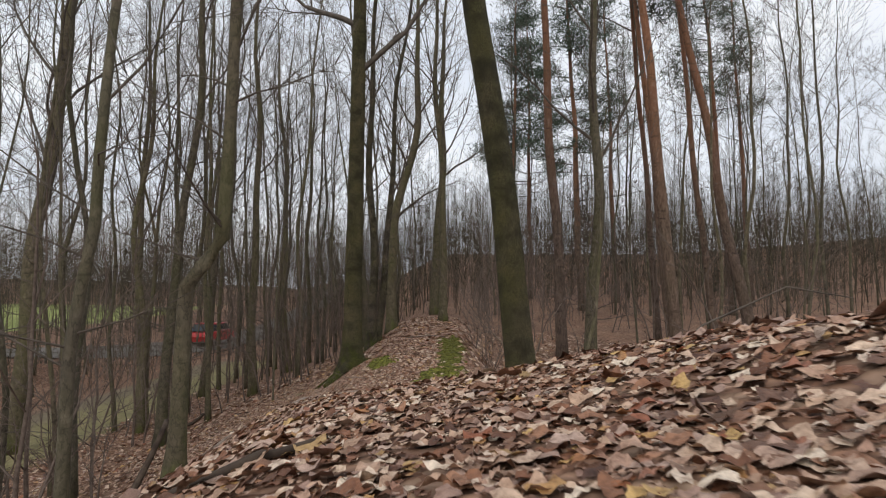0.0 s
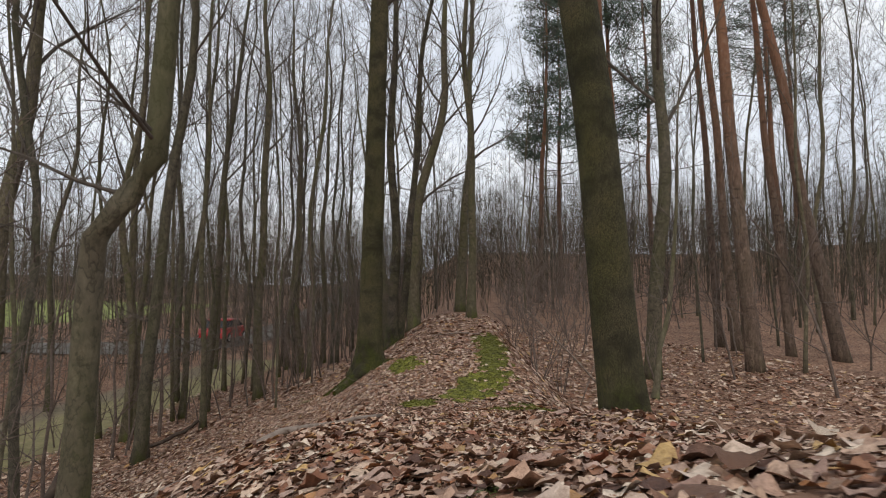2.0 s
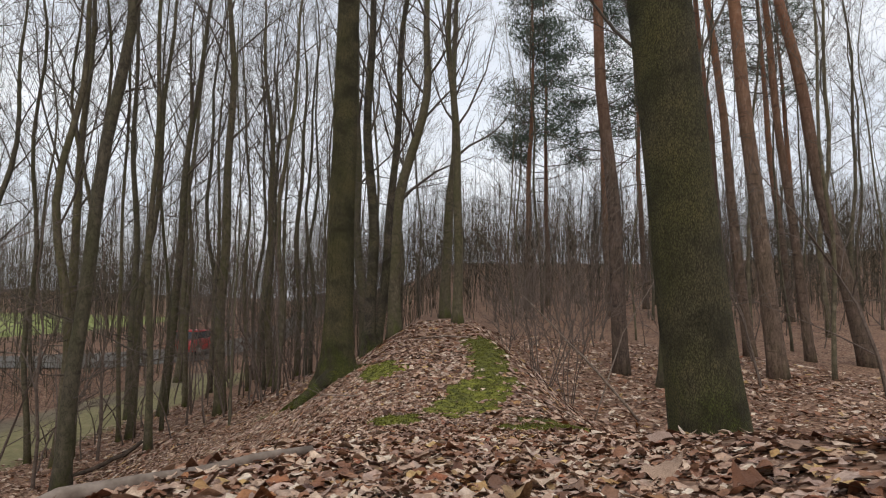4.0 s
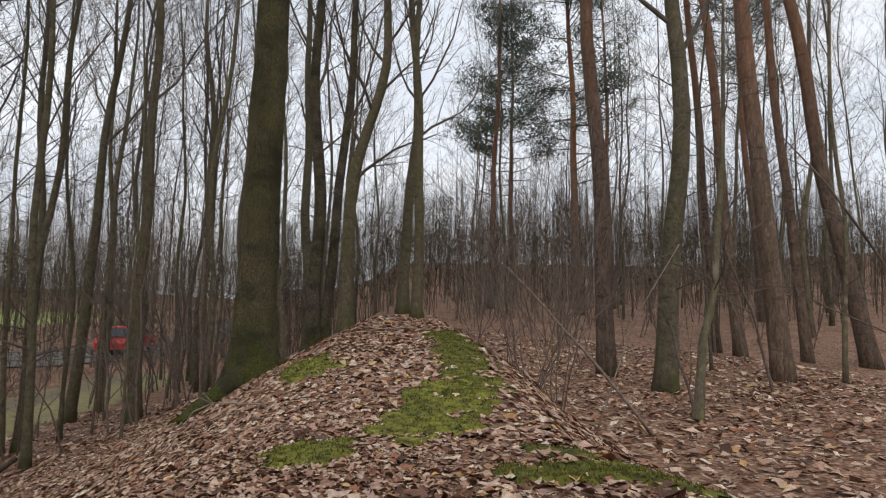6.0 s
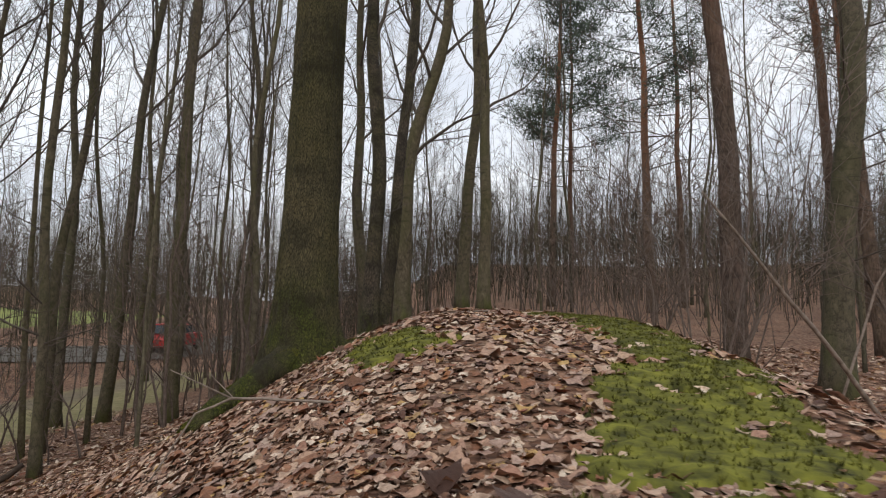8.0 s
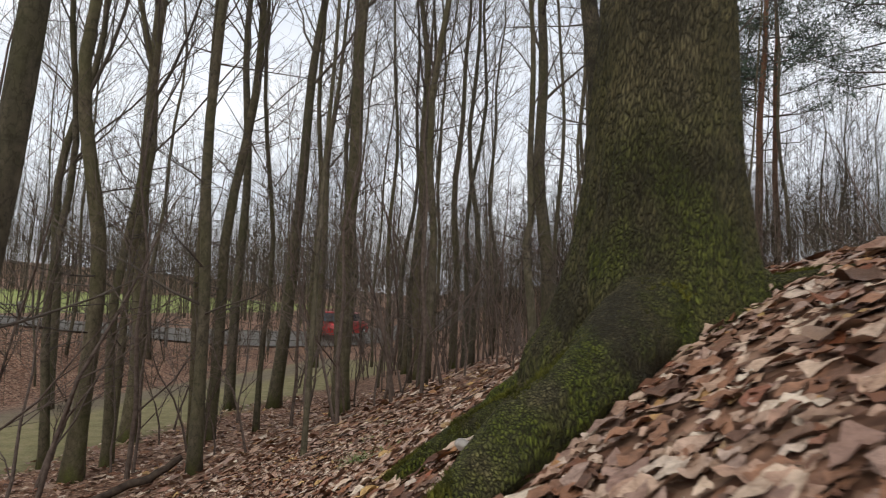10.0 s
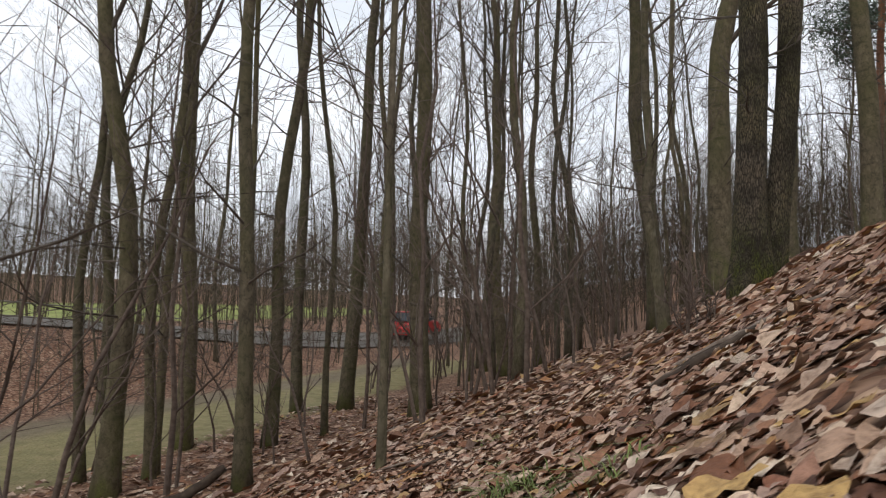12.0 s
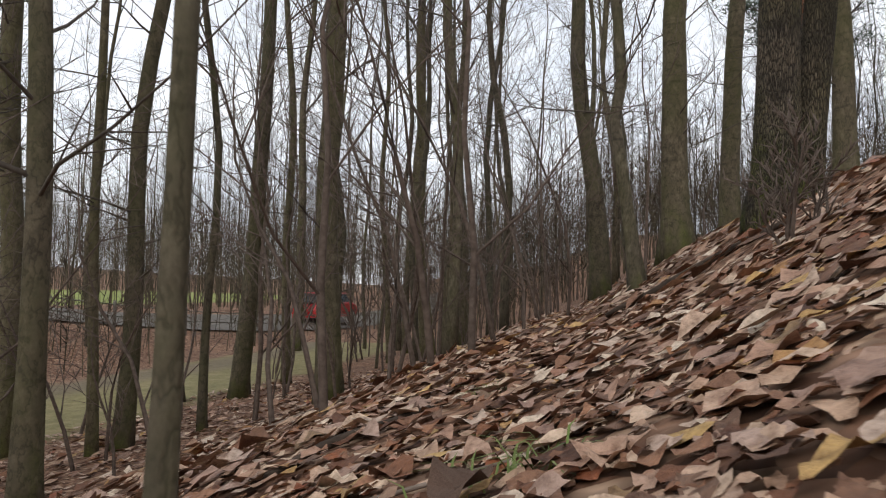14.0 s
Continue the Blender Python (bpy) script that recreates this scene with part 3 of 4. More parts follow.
def oak_wob(a, s, p):
    low = math.exp(-max(p.z + 0.1, 0) / 0.26)
    lobes = 0.30 * max(0, math.cos(a - 2.9)) ** 3 + 0.3 * max(0, math.cos(a - 4.4)) ** 4 + 0.3 * max(0, math.cos(a - 0.2)) ** 4 - 0.2 * max(0, math.cos(a - 3.7)) ** 8
    ridge = 0.075 * abs(noise.noise((math.cos(a) * 5.5, math.sin(a) * 5.5, p.z * 1.6))) + 0.05 * noise.noise((math.cos(a) * 11, math.sin(a) * 11, p.z * 4.5)) + 0.03 * noise.noise((math.cos(a) * 2.2, math.sin(a) * 2.2, p.z * 1.4 + 9))
    hollow = 0.5 * math.exp(-((a - 4.05) / 0.30) ** 2 - ((p.z + 0.05) / 0.075) ** 2)
    return 1 + low * lobes + ridge - hollow


sh = Shape()
sh.tube(opts, orad, 130, oak_wob)
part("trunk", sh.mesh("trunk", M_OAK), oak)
sh = Shape()
for k in range(12):
    z = 6 + k
    a = k * 2.4
    limb(sh, Vector((0.01 * z, 0.02 * z, z)), Vector((math.cos(a), math.sin(a), 0.9)), 4.2 - k * 0.2, 0.07, 2, rg)
tagged(part("crown", sh.mesh("crown", M_TWIG), oak), kind="stuff")
tagged(oak, "old oak with ridged bark and mossy buttress roots on the ridge", "tree")


ROOT_PTS, ROOT_ALL = [], []


def root(points, radii, seed):
    s = Shape()
    fine, rr = [], []
    for i in range(len(points) - 1):
        for k in range(14):
            u = k / 14
            fine.append(Vector(points[i]).lerp(Vector(points[i + 1]), u))
            rr.append(radii[i] + (radii[i + 1] - radii[i]) * u)
    fine.append(Vector(points[-1]))
    rr.append(radii[-1])
    for _ in range(3):
        fine = [fine[0]] + [(fine[i - 1] + fine[i] * 2 + fine[i + 1]) / 4 for i in range(1, len(fine) - 1)] + [fine[-1]]
    ROOT_ALL.extend((p.x, p.y, p.z, r) for p, r in zip(fine, rr))
    ROOT_PTS.extend((p.x, p.y, r) for p, r in zip(fine, rr))
    s.tube([p - Vector(oak.location) for p in fine], rr, 30, lambda a, t, p: 1 + 0.2 * noise.noise((p.x * 6 + seed, p.y * 6 + math.cos(a), p.z * 6 + math.sin(a))) + 0.14 * noise.noise((p.x * 14 + seed, p.y * 14 + 3 * math.cos(a), p.z * 14 + 3 * math.sin(a))))
    return part("root", s.mesh("root", M_OAK), oak, "moss-covered surface root")


root([(-1.78, 12.02, 0.24), (-2.0, 12.05, 0.0), (-2.22, 12.1, -0.19), (-2.42, 12.16, -0.33), (-2.55, 12.22, -0.45)], [0.11, 0.095, 0.072, 0.05, 0.025], 1)
root([(-1.72, 11.9, 0.30), (-1.80, 11.66, 0.15), (-1.92, 11.42, 0.03), (-2.05, 11.22, -0.07), (-2.13, 11.08, -0.15)], [0.12, 0.10, 0.08, 0.06, 0.035], 2)
root([(-1.68, 11.94, 0.34), (-1.50, 11.88, h(-1.5, 11.88) + 0.005), (-1.32, 11.82, h(-1.32, 11.82) - 0.015)], [0.065, 0.04, 0.015], 3)
root([(-1.95, 12.02, 0.02), (-2.12, 11.9, -0.12), (-2.28, 11.72, -0.2), (-2.4, 11.62, -0.28)], [0.085, 0.06, 0.045, 0.02], 4)

# moss tufts along the roots and the oak's foot
rg = random.Random(77)
mv, mf = [], []
for px, py, pr in ROOT_PTS:
    for _ in range(85):
        a = rg.uniform(-1.25, 1.25)
        ox, oz = math.sin(a) * pr, math.cos(a) * pr
        q = rg.uniform(0, 6.28)
        x, y = px + ox * math.cos(q), py + ox * math.sin(q)
        best = min(ROOT_ALL, key=lambda r: (r[0] - x) ** 2 + (r[1] - y) ** 2)
        d2 = (best[0] - x) ** 2 + (best[1] - y) ** 2
        if d2 >= best[3] ** 2 or noise.noise((x * 7, y * 7, 3)) < 0.02:
            continue
        p = Vector((x, y, best[2] + math.sqrt(best[3] ** 2 - d2) * 0.97))
        for _k in range(3):
            t = Vector((rg.gauss(0, 0.5), rg.gauss(0, 0.5), 1)).normalized() * rg.uniform(0.008, 0.018)
            w = Vector((rg.gauss(0, 1), rg.gauss(0, 1), 0)).normalized() * 0.0028
            i = len(mv)
            mv += [p - w - oak.location, p + w - oak.location, p + t - oak.location]
            mf.append((i, i + 1, i + 2))
tagged(part("moss", mesh_from("moss", mv, mf, M_MOSS, False), oak, "bright green moss on the roots"), kind="stuff")

# ---- the bare wood around: many young trees ----
YOUNG = "slim young bare tree with grey-brown bark in the wood"
kinds = []
for k in range(10):
    rg = random.Random(200 + k)
    dia = (0.06, 0.08, 0.09, 0.11, 0.13, 0.16, 0.07, 0.10, 0.05, 0.12)[k]
    tall = 9 + dia * 48
    kinds.append(tree_parts(dia, tall, (rg.uniform(-0.05, 0.05), rg.uniform(-0.04, 0.04)), 300 + k, M_FAR if k % 2 else M_YOUNG, M_TWIG, first=rg.uniform(0.3, 0.45), limbs=12, reach=0.25, wander=0.14, sides=7, rings=14, flare=0.25, depth=2, stubs=7))
PATH_PTS = [(r[1], r[2]) for r in ROWS]
taken = [(o.location.x, o.location.y) for o in scene.objects if o.parent is None and o.get("category") == "tree"]
rg = random.Random(17)


def free(x, y, gap, path_gap):
    return all((x - a) ** 2 + (y - b) ** 2 > gap * gap for a, b in taken) and all((x - a) ** 2 + (y - b) ** 2 > path_gap ** 2 for a, b in PATH_PTS)


def young_tree(x, y):
    a, b = kinds[rg.randrange(10)]
    thing = new("young_tree")
    s = rg.uniform(0.85, 1.2)
    thing.matrix_basis = Matrix.LocRotScale((x, y, float(on_ground(x, y))), Euler((0, 0, rg.uniform(0, 6.28))), (s, s, s))
    part("trunk", a, thing)
    tagged(part("crown", b, thing), kind="stuff")
    tagged(thing, YOUNG, "tree", "young trees of the wood")
    taken.append((x, y))


def scatter(count, x0, x1, y0, y1, gap, path_gap):
    made, tries = 0, 0
    while made < count and tries < count * 30:
        tries += 1
        x, y = rg.uniform(x0, x1), rg.uniform(y0, y1)
        if -14.0 < x < -9.6 and y < 30 or -22 < x < -17 and y < 60:
            continue
        if free(x, y, gap, path_gap):
            young_tree(x, y)
            made += 1


scatter(9, -9.6, -4.4, 18, 28, 0.8, 6.5)
scatter(30, -17, -2, 26, 46, 1.1, 6)
scatter(28, -38, -13.5, 16, 46, 1.0, 6)
scatter(22, 5.5, 20, 16, 34, 1.0, 7)
scatter(30, -2, 28, 29, 50, 1.2, 6)
scatter(16, 12, 40, 4, 30, 1.2, 8)
scatter(10, -24, -14, -4, 14, 1.2, 6)
scatter(12, -14, 14, -26, -6, 1.5, 6)
scatter(16, -15, -4.6, 5.5, 11.2, 0.9, 3.4)
scatter(12, -30, -13.5, 8, 22, 1.0, 6)

# ---- saplings and brush ----


def sapling_mesh(seed, tall, mat):
    rg2 = random.Random(seed)
    s = Shape()
    limb(s, Vector((0, 0, -0.05)), Vector((rg2.uniform(-0.15, 0.15), rg2.uniform(-0.15, 0.15), 1)), tall, 0.012 + tall * 0.0035, 2, rg2, 0, 5)
    return s


def two_parts(s):
    """The stem alone, and the rest as twigs."""
    a, b = Shape(), Shape()
    a.v, a.f = s.v[:35], s.f[:30]
    b.v, b.f = s.v[35:], [tuple(i - 35 for i in q) for q in s.f[30:]]
    return a.mesh("stem", M_BUSHWOOD), b.mesh("twig_spray", M_BUSHWOOD)


sap = [two_parts(sapling_mesh(500 + k, 1.4 + 0.5 * k, M_BUSHWOOD)) for k in range(7)]
for k in range(235):
    for _ in range(20):
        zone = rg.random()
        if k >= 190:
            x, y = rg.uniform(-11, -3.6), rg.uniform(5.0, 11.0)
        elif zone < 0.5:
            x, y = rg.uniform(-10, -3.5), rg.uniform(14.5, 34)
        elif zone < 0.8:
            x, y = rg.uniform(3.0, 16), rg.uniform(12, 32)
        else:
            x, y = rg.uniform(-3, 6), rg.uniform(20, 34)
        if free(x, y, 0.4, 3.2):
            break
    ob = new("sapling")
    stem_me, twig_me = sap[rg.randrange(7)]
    part("stem", stem_me, ob)
    tagged(part("twig_spray", twig_me, ob), kind="stuff")
    sc = rg.uniform(0.7, 1.3)
    ob.matrix_basis = Matrix.LocRotScale((x, y, float(on_ground(x, y))), Euler((0, 0, rg.uniform(0, 6.28))), (sc, sc, sc))
    tagged(ob, "thin leafless sapling standing in dead leaves", "sapling", "saplings of the undergrowth")

# shrub with dead slanting sticks beside the ridge


def shrub(x, y, stems, tall, seed, label, spread=0.35):
    rg2 = random.Random(seed)
    thing = new("shrub")
    thing.location = (x, y, float(on_ground(x, y)))
    for k in range(stems):
        s = Shape()
        a = rg2.uniform(0, 6.28)
        limb(s, Vector((math.cos(a) * 0.05, math.sin(a) * 0.05, -0.04)), Vector((math.cos(a) * spread, math.sin(a) * spread, 1)), tall * rg2.uniform(0.6, 1.1), 0.009, 2, rg2)
        part("stem", s.mesh("stem", M_BUSHWOOD), thing)
    return tagged(thing, label, "shrub")


shrub(1.0, 12.2, 5, 2.9, 1, "leafless many-stemmed shrub on the ridge's flank")
shrub(1.45, 12.9, 5, 2.6, 2, "leafless many-stemmed shrub on the ridge's flank")
shrub(1.2, 14.2, 4, 2.4, 3, "leafless many-stemmed shrub on the ridge's flank")
shrub(0.9, 16.2, 5, 1.8, 4, "low leafless shrub behind the ridge")
shrub(-2.62, 15.75, 6, 0.42, 5, "small dry tuft of twigs in the leaves", 0.5)


def stick(name, pts, radii, mat, label, forks=(), sides=7):
    thing = new(name)
    base = Vector(pts[0])
    thing.location = base
    s = Shape()
    fine, rr = [], []
    for i in range(len(pts) - 1):
        for k in range(4):
            u = k / 4
            fine.append(Vector(pts[i]).lerp(Vector(pts[i + 1]), u) - base)
            rr.append(radii[i] + (radii[i + 1] - radii[i]) * u)
    fine.append(Vector(pts[-1]) - base)
    rr.append(radii[-1])
    o = rnd.uniform(0, 50)
    fine = [p + Vector((noise.noise((i * 0.6, o, 0)), noise.noise((i * 0.6, o, 5)), noise.noise((i * 0.6, o, 9)))) * rr[i] * 0.9 for i, p in enumerate(fine)]
    s.tube(fine, rr, sides, lambda a, t, p: 1 + 0.14 * noise.noise((p.x * 30, p.y * 30 + a, p.z * 30)))
    part("stem", s.mesh("stem", mat), thing)
    for f_pts, f_r in forks:
        s2 = Shape()
        s2.tube([Vector(p) - base for p in f_pts], [f_r * (1 - 0.6 * i / (len(f_pts) - 1)) for i in range(len(f_pts))], sides)
        part("side_branch", s2.mesh("side_branch", mat), thing)
    return tagged(thing, label, "branch")


def lie(x, y, up=0.015):
    return (x, y, float(on_ground(x, y)) + up)


# the broken branch that crosses before the oak
stick("fallen_branch", [lie(-0.95, 10.06, 0.012), (-1.2, 10.12, 0.145), (-1.45, 10.13, 0.153), (-1.59, 10.12, 0.154), (-1.7, 10.09, 0.105), lie(-1.82, 10.02, 0.01)], [0.0055, 0.0052, 0.005, 0.0048, 0.0036, 0.0025], M_STICK, "forked dead branch lying across the leaves",
      [([(-1.585, 10.12, 0.152), (-1.69, 10.11, 0.2), (-1.80, 10.10, 0.249)], 0.0036), ([(-1.58, 10.12, 0.152), (-1.63, 10.135, 0.192), (-1.69, 10.16, 0.236)], 0.0028)])
stick("fallen_log", [lie(-7.1, 15.15, 0.03), lie(-6.75, 15.5, 0.07), lie(-6.45, 15.75, 0.12), lie(-6.2, 15.92, 0.24)], [0.035, 0.045, 0.045, 0.035], M_ROTTEN, "dark rotten log on the lower slope")
stick("fallen_log", [lie(-2.95, 5.2, 0.03), lie(-2.85, 5.6, 0.1), (-2.72, 6.0, 0.32)], [0.035, 0.035, 0.025], M_ROTTEN, "short dark broken log jutting from the leaves")
stick("fallen_branch", [lie(-2.2, 4.2, 0.03), lie(-1.7, 4.8, 0.03), lie(-1.2, 5.3, 0.03), lie(-0.75, 5.7, 0.025)], [0.022, 0.024, 0.02, 0.012], M_STICK, "pale barkless branch lying in the leaves")
stick("fallen_branch", [lie(-2.35, 4.6, 0.03), lie(-1.9, 5.2, 0.03), lie(-1.35, 5.8, 0.02)], [0.016, 0.016, 0.01], M_STICK, "pale barkless branch lying in the leaves")
stick("fallen_branch", [lie(-0.55, 0.98, 0.02), lie(-0.32, 1.1, 0.02), lie(-0.2, 1.16, 0.015)], [0.008, 0.012, 0.006], M_ROTTEN, "short dark rotten stick in the leaves")
stick("fallen_branch", [lie(-2.80, 13.7, 0.02), lie(-2.68, 13.72, 0.03), lie(-2.5, 13.9, 0.03)], [0.012, 0.014, 0.008], M_ROTTEN, "dark stick lying in the leaves")
stick("fallen_branch", [lie(-3.98, 14.55, 0.015), lie(-3.85, 14.72, 0.02), lie(-3.72, 14.95, 0.015)], [0.008, 0.012, 0.006], M_ROTTEN, "thin dark stick lying in the leaves")
stick("fallen_branch", [lie(-0.9, 15.0, 0.03), lie(-0.3, 15.3, 0.05), lie(0.5, 15.2, 0.04)], [0.012, 0.014, 0.008], M_STICK, "thin stick lying on the ridge's crest")
stick("fallen_branch", [lie(-3.2, 17.6, 0.03), lie(-2.7, 17.2, 0.04), lie(-2.4, 16.6, 0.03)], [0.02, 0.024, 0.015], M_ROTTEN, "dark fallen branch on the slope")
stick("fallen_branch", [lie(0.95, 2.95, 0.01), (1.4, 3.05, 1.42), (1.9, 3.15, 1.62), (2.3, 3.2, 1.56)], [0.007, 0.006, 0.005, 0.003], M_TWIG, "thin arching twig rising from the leaves")
stick("dead_stick", [lie(2.2, 12.05, 0.0), (1.4, 11.72, 0.42), (0.6, 11.4, 1.18)], [0.018, 0.014, 0.006], M_STICK, "pale dead stick leaning over the ridge's flank")
stick("dead_stick", [lie(1.6, 12.0, 0.0), (2.0, 12.0, 0.7), (2.5, 12.0, 1.5)], [0.010, 0.008, 0.004], M_STICK, "thin dead stick leaning among the shrubs")
stick("fallen_branch", [lie(-4.2, 13.2, 0.02), lie(-4.7, 14.0, 0.03), lie(-5.0, 14.8, 0.02)], [0.012, 0.014, 0.008], M_ROTTEN, "dark fallen branch on the slope")
stick("fallen_branch", [lie(-5.6, 17.4, 0.03), lie(-5.0, 18.2, 0.03), lie(-4.6, 18.9, 0.03)], [0.014, 0.016, 0.008], M_STICK, "fallen branch on the slope")

stick("fallen_branch", [lie(-2.88, 13.84, 0.012), lie(-2.76, 13.86, 0.02), lie(-2.60, 13.84, 0.02), lie(-2.45, 13.86, 0.012)], [0.008, 0.011, 0.012, 0.009], M_STICK, "brown fallen branch lying on the slope's leaves")
stick("fallen_branch", [lie(-2.78, 14.0, 0.012), lie(-2.68, 14.04, 0.02), lie(-2.55, 14.03, 0.014)], [0.006, 0.011, 0.007], M_ROTTEN, "dark rotten stick in the slope's leaves")
stick("fallen_branch", [lie(-2.78, 14.2, 0.012), lie(-2.6, 14.12, 0.02), lie(-2.4, 14.0, 0.02), lie(-2.25, 13.8, 0.01)], [0.007, 0.011, 0.011, 0.006], M_STICK, "long grey branch lying up the slope")
stick("fallen_branch", [lie(-3.98, 14.0, 0.012), lie(-3.8, 14.12, 0.018), lie(-3.6, 14.2, 0.012), lie(-3.42, 14.22, 0.01)], [0.003, 0.005, 0.004, 0.002], M_STICK, "thin pale twig in the leaves")
stick("fallen_branch", [lie(-3.75, 13.82, 0.012), lie(-3.62, 13.95, 0.02), lie(-3.5, 14.12, 0.012)], [0.004, 0.006, 0.003], M_ROTTEN, "thin dark twig in the leaves")
stick("dead_twig", [lie(-1.95, 12.75, 0.0), (-2.12, 12.82, 0.30), (-2.32, 12.9, 0.36), (-2.55, 13.0, 0.30)], [0.0022, 0.002, 0.0016, 0.001], M_TWIG, "thin arching twig behind the oak's root")

# pebbles in the hollow between the roots
M_STONE = plain_mat("grey_pebble", (0.22, 0.20, 0.18), (0.46, 0.43, 0.39), 30, 0.8, 0.002)


def pebble(x, y, size, seed):
    bm = bmesh.new()
    bmesh.ops.create_icosphere(bm, subdivisions=3, radius=size)
    for q in bm.verts:
        q.co *= 1 + 0.22 * noise.noise(q.co * (1.1 / size) + Vector((seed, 0, 0)))
        q.co.z *= 0.65
    me = bpy.data.meshes.new("stone")
    bm.to_mesh(me)
    bm.free()
    me.materials.append(M_STONE)
    me.polygons.foreach_set("use_smooth", [True] * len(me.polygons))
    ob = new("stone", me)
    ob.location = (x, y, float(on_ground(x, y)) + 0.035 + size * 0.3)
    tagged(ob, "small rounded grey pebble among moss and roots", "stone", "pebbles at the oak's foot")


for k, (x, y, size) in enumerate(((-2.06, 11.95, 0.016), (-2.02, 11.93, 0.009), (-2.0, 11.88, 0.008), (-2.2, 11.5, 0.02))):
    pebble(x, y, size, k * 7.0)

# ---- moss cushions ----


def patch_mask(x, y, cx, cy, rx, ry, turn):
    c, s = math.cos(turn), math.sin(turn)
    u, v = ((x - cx) * c + (y - cy) * s) / rx, (-(x - cx) * s + (y - cy) * c) / ry
    return u * u + v * v


PATCHES = ((0.22, 12.6, 0.27, 2.9, -0.02), (-0.12, 9.72, 0.27, 0.85, -0.28), (-0.75, 8.7, 0.2, 0.38, -0.2), (0.3, 8.12, 0.28, 0.2, 0.1), (-1.12, 11.05, 0.26, 0.45, 0.1), (0.62, 7.95, 0.2, 0.8, 0.34), (-2.09, 11.84, 0.13, 0.2, 0.3))


def moss_amount(x, y):
    best = 0.0
    for k, (cx, cy, rx, ry, turn) in enumerate(PATCHES):
        d = patch_mask(x, y, cx, cy, rx, ry, turn) + 1.2 * noise.noise((x * 3.2 + k, y * 3.2, 1.5)) + 1.0 * noise.noise((x * 9, y * 9, 4))
        best = max(best, min(1.0, max(0.0, (1.05 - d) * 2.2)))
    return best


def moss_patch(k):
    cx, cy, rx, ry, turn = PATCHES[k]
    ext_x = abs(rx * math.cos(turn)) + abs(ry * math.sin(turn)) + 0.15
    ext_y = abs(ry * math.cos(turn)) + abs(rx * math.sin(turn)) + 0.15
    stp = 0.03
    nx, ny = int(2 * ext_x / stp) + 1, int(2 * ext_y / stp) + 1
    xs, ys = np.linspace(cx - ext_x, cx + ext_x, nx), np.linspace(cy - ext_y, cy + ext_y, ny)
    X2, Y2 = np.meshgrid(xs, ys)
    Z2 = on_ground(X2, Y2)
    verts, amt = [], np.zeros(X2.shape)
    for j in range(ny):
        for i in range(nx):
            d = patch_mask(xs[i], ys[j], cx, cy, rx, ry, turn) + 1.2 * noise.noise((xs[i] * 3.2 + k, ys[j] * 3.2, 1.5)) + 1.0 * noise.noise((xs[i] * 9, ys[j] * 9, 4))
            a = min(1.0, max(-0.3, (1.05 - d) * 2.2))
            amt[j, i] = a
            cushion = 0.5 + 0.5 * noise.noise((xs[i] * 14, ys[j] * 14, 2)) + 0.4 * noise.noise((xs[i] * 34, ys[j] * 34, 7))
            verts.append((xs[i], ys[j], Z2[j, i] + (0.012 + 0.022 * max(a, 0) * cushion if a > 0 else -0.02)))
    faces = [(j * nx + i, j * nx + i + 1, (j + 1) * nx + i + 1, (j + 1) * nx + i) for j in range(ny - 1) for i in range(nx - 1) if max(amt[j, i], amt[j + 1, i + 1], amt[j, i + 1], amt[j + 1, i]) > 0]
    # upright tufts on the cushions
    rg2 = random.Random(70 + k)
    for _ in range(int(9000 * rx * ry) + 900):
        i, j = rg2.randrange(nx), rg2.randrange(ny)
        if amt[j, i] > 0.1:
            p = Vector(verts[j * nx + i]) + Vector((rg2.uniform(-0.015, 0.015), rg2.uniform(-0.015, 0.015), -0.003))
            for _k in range(4):
                t = Vector((rg2.gauss(0, 0.5), rg2.gauss(0, 0.5), 1)).normalized() * rg2.uniform(0.01, 0.024)
                w = Vector((rg2.gauss(0, 1), rg2.gauss(0, 1), 0)).normalized() * 0.0028
                b = len(verts)
                verts += [p - w, p + w, p + t]
                faces.append((b, b + 1, b + 2))
    ob = new("moss_patch", mesh_from("moss_patch", verts, faces, M_MOSS))
    tagged(ob, "bright green moss cushion on the ridge", "moss", "moss cushions", "stuff")


for k in range(len(PATCHES)):
    moss_patch(k)

# ---- grass tufts ----


def grass_tuft(x, y, blades, size, seed, label):
    rg2 = random.Random(seed)
    v, f = [], []
    for _ in range(blades):
        ox, oy = rg2.gauss(0, size * 0.35), rg2.gauss(0, size * 0.25)
        p = Vector((ox, oy, float(on_ground(x + ox, y + oy)) - float(on_ground(x, y)) - 0.01))
        a = rg2.uniform(0, 6.28)
        out = Vector((math.cos(a), math.sin(a), 0))
        w = Vector((-out.y, out.x, 0)) * 0.0016
        ln = size * rg2.uniform(0.5, 1.1)
        b = len(v)
        p1, p2 = p + out * ln * 0.3 + Vector((0, 0, ln * 0.32)), p + out * ln * 0.85 + Vector((0, 0, ln * 0.3))
        v += [p - w, p + w, p1 - w, p1 + w, p2]
        f += [(b, b + 1, b + 3, b + 2), (b + 2, b + 3, b + 4)]
    ob = new("grass_tuft", mesh_from("grass_tuft", v, f, M_GRASS))
    ob.location = (x, y, float(on_ground(x, y)))
    tagged(ob, label, "grass", "grass tufts")


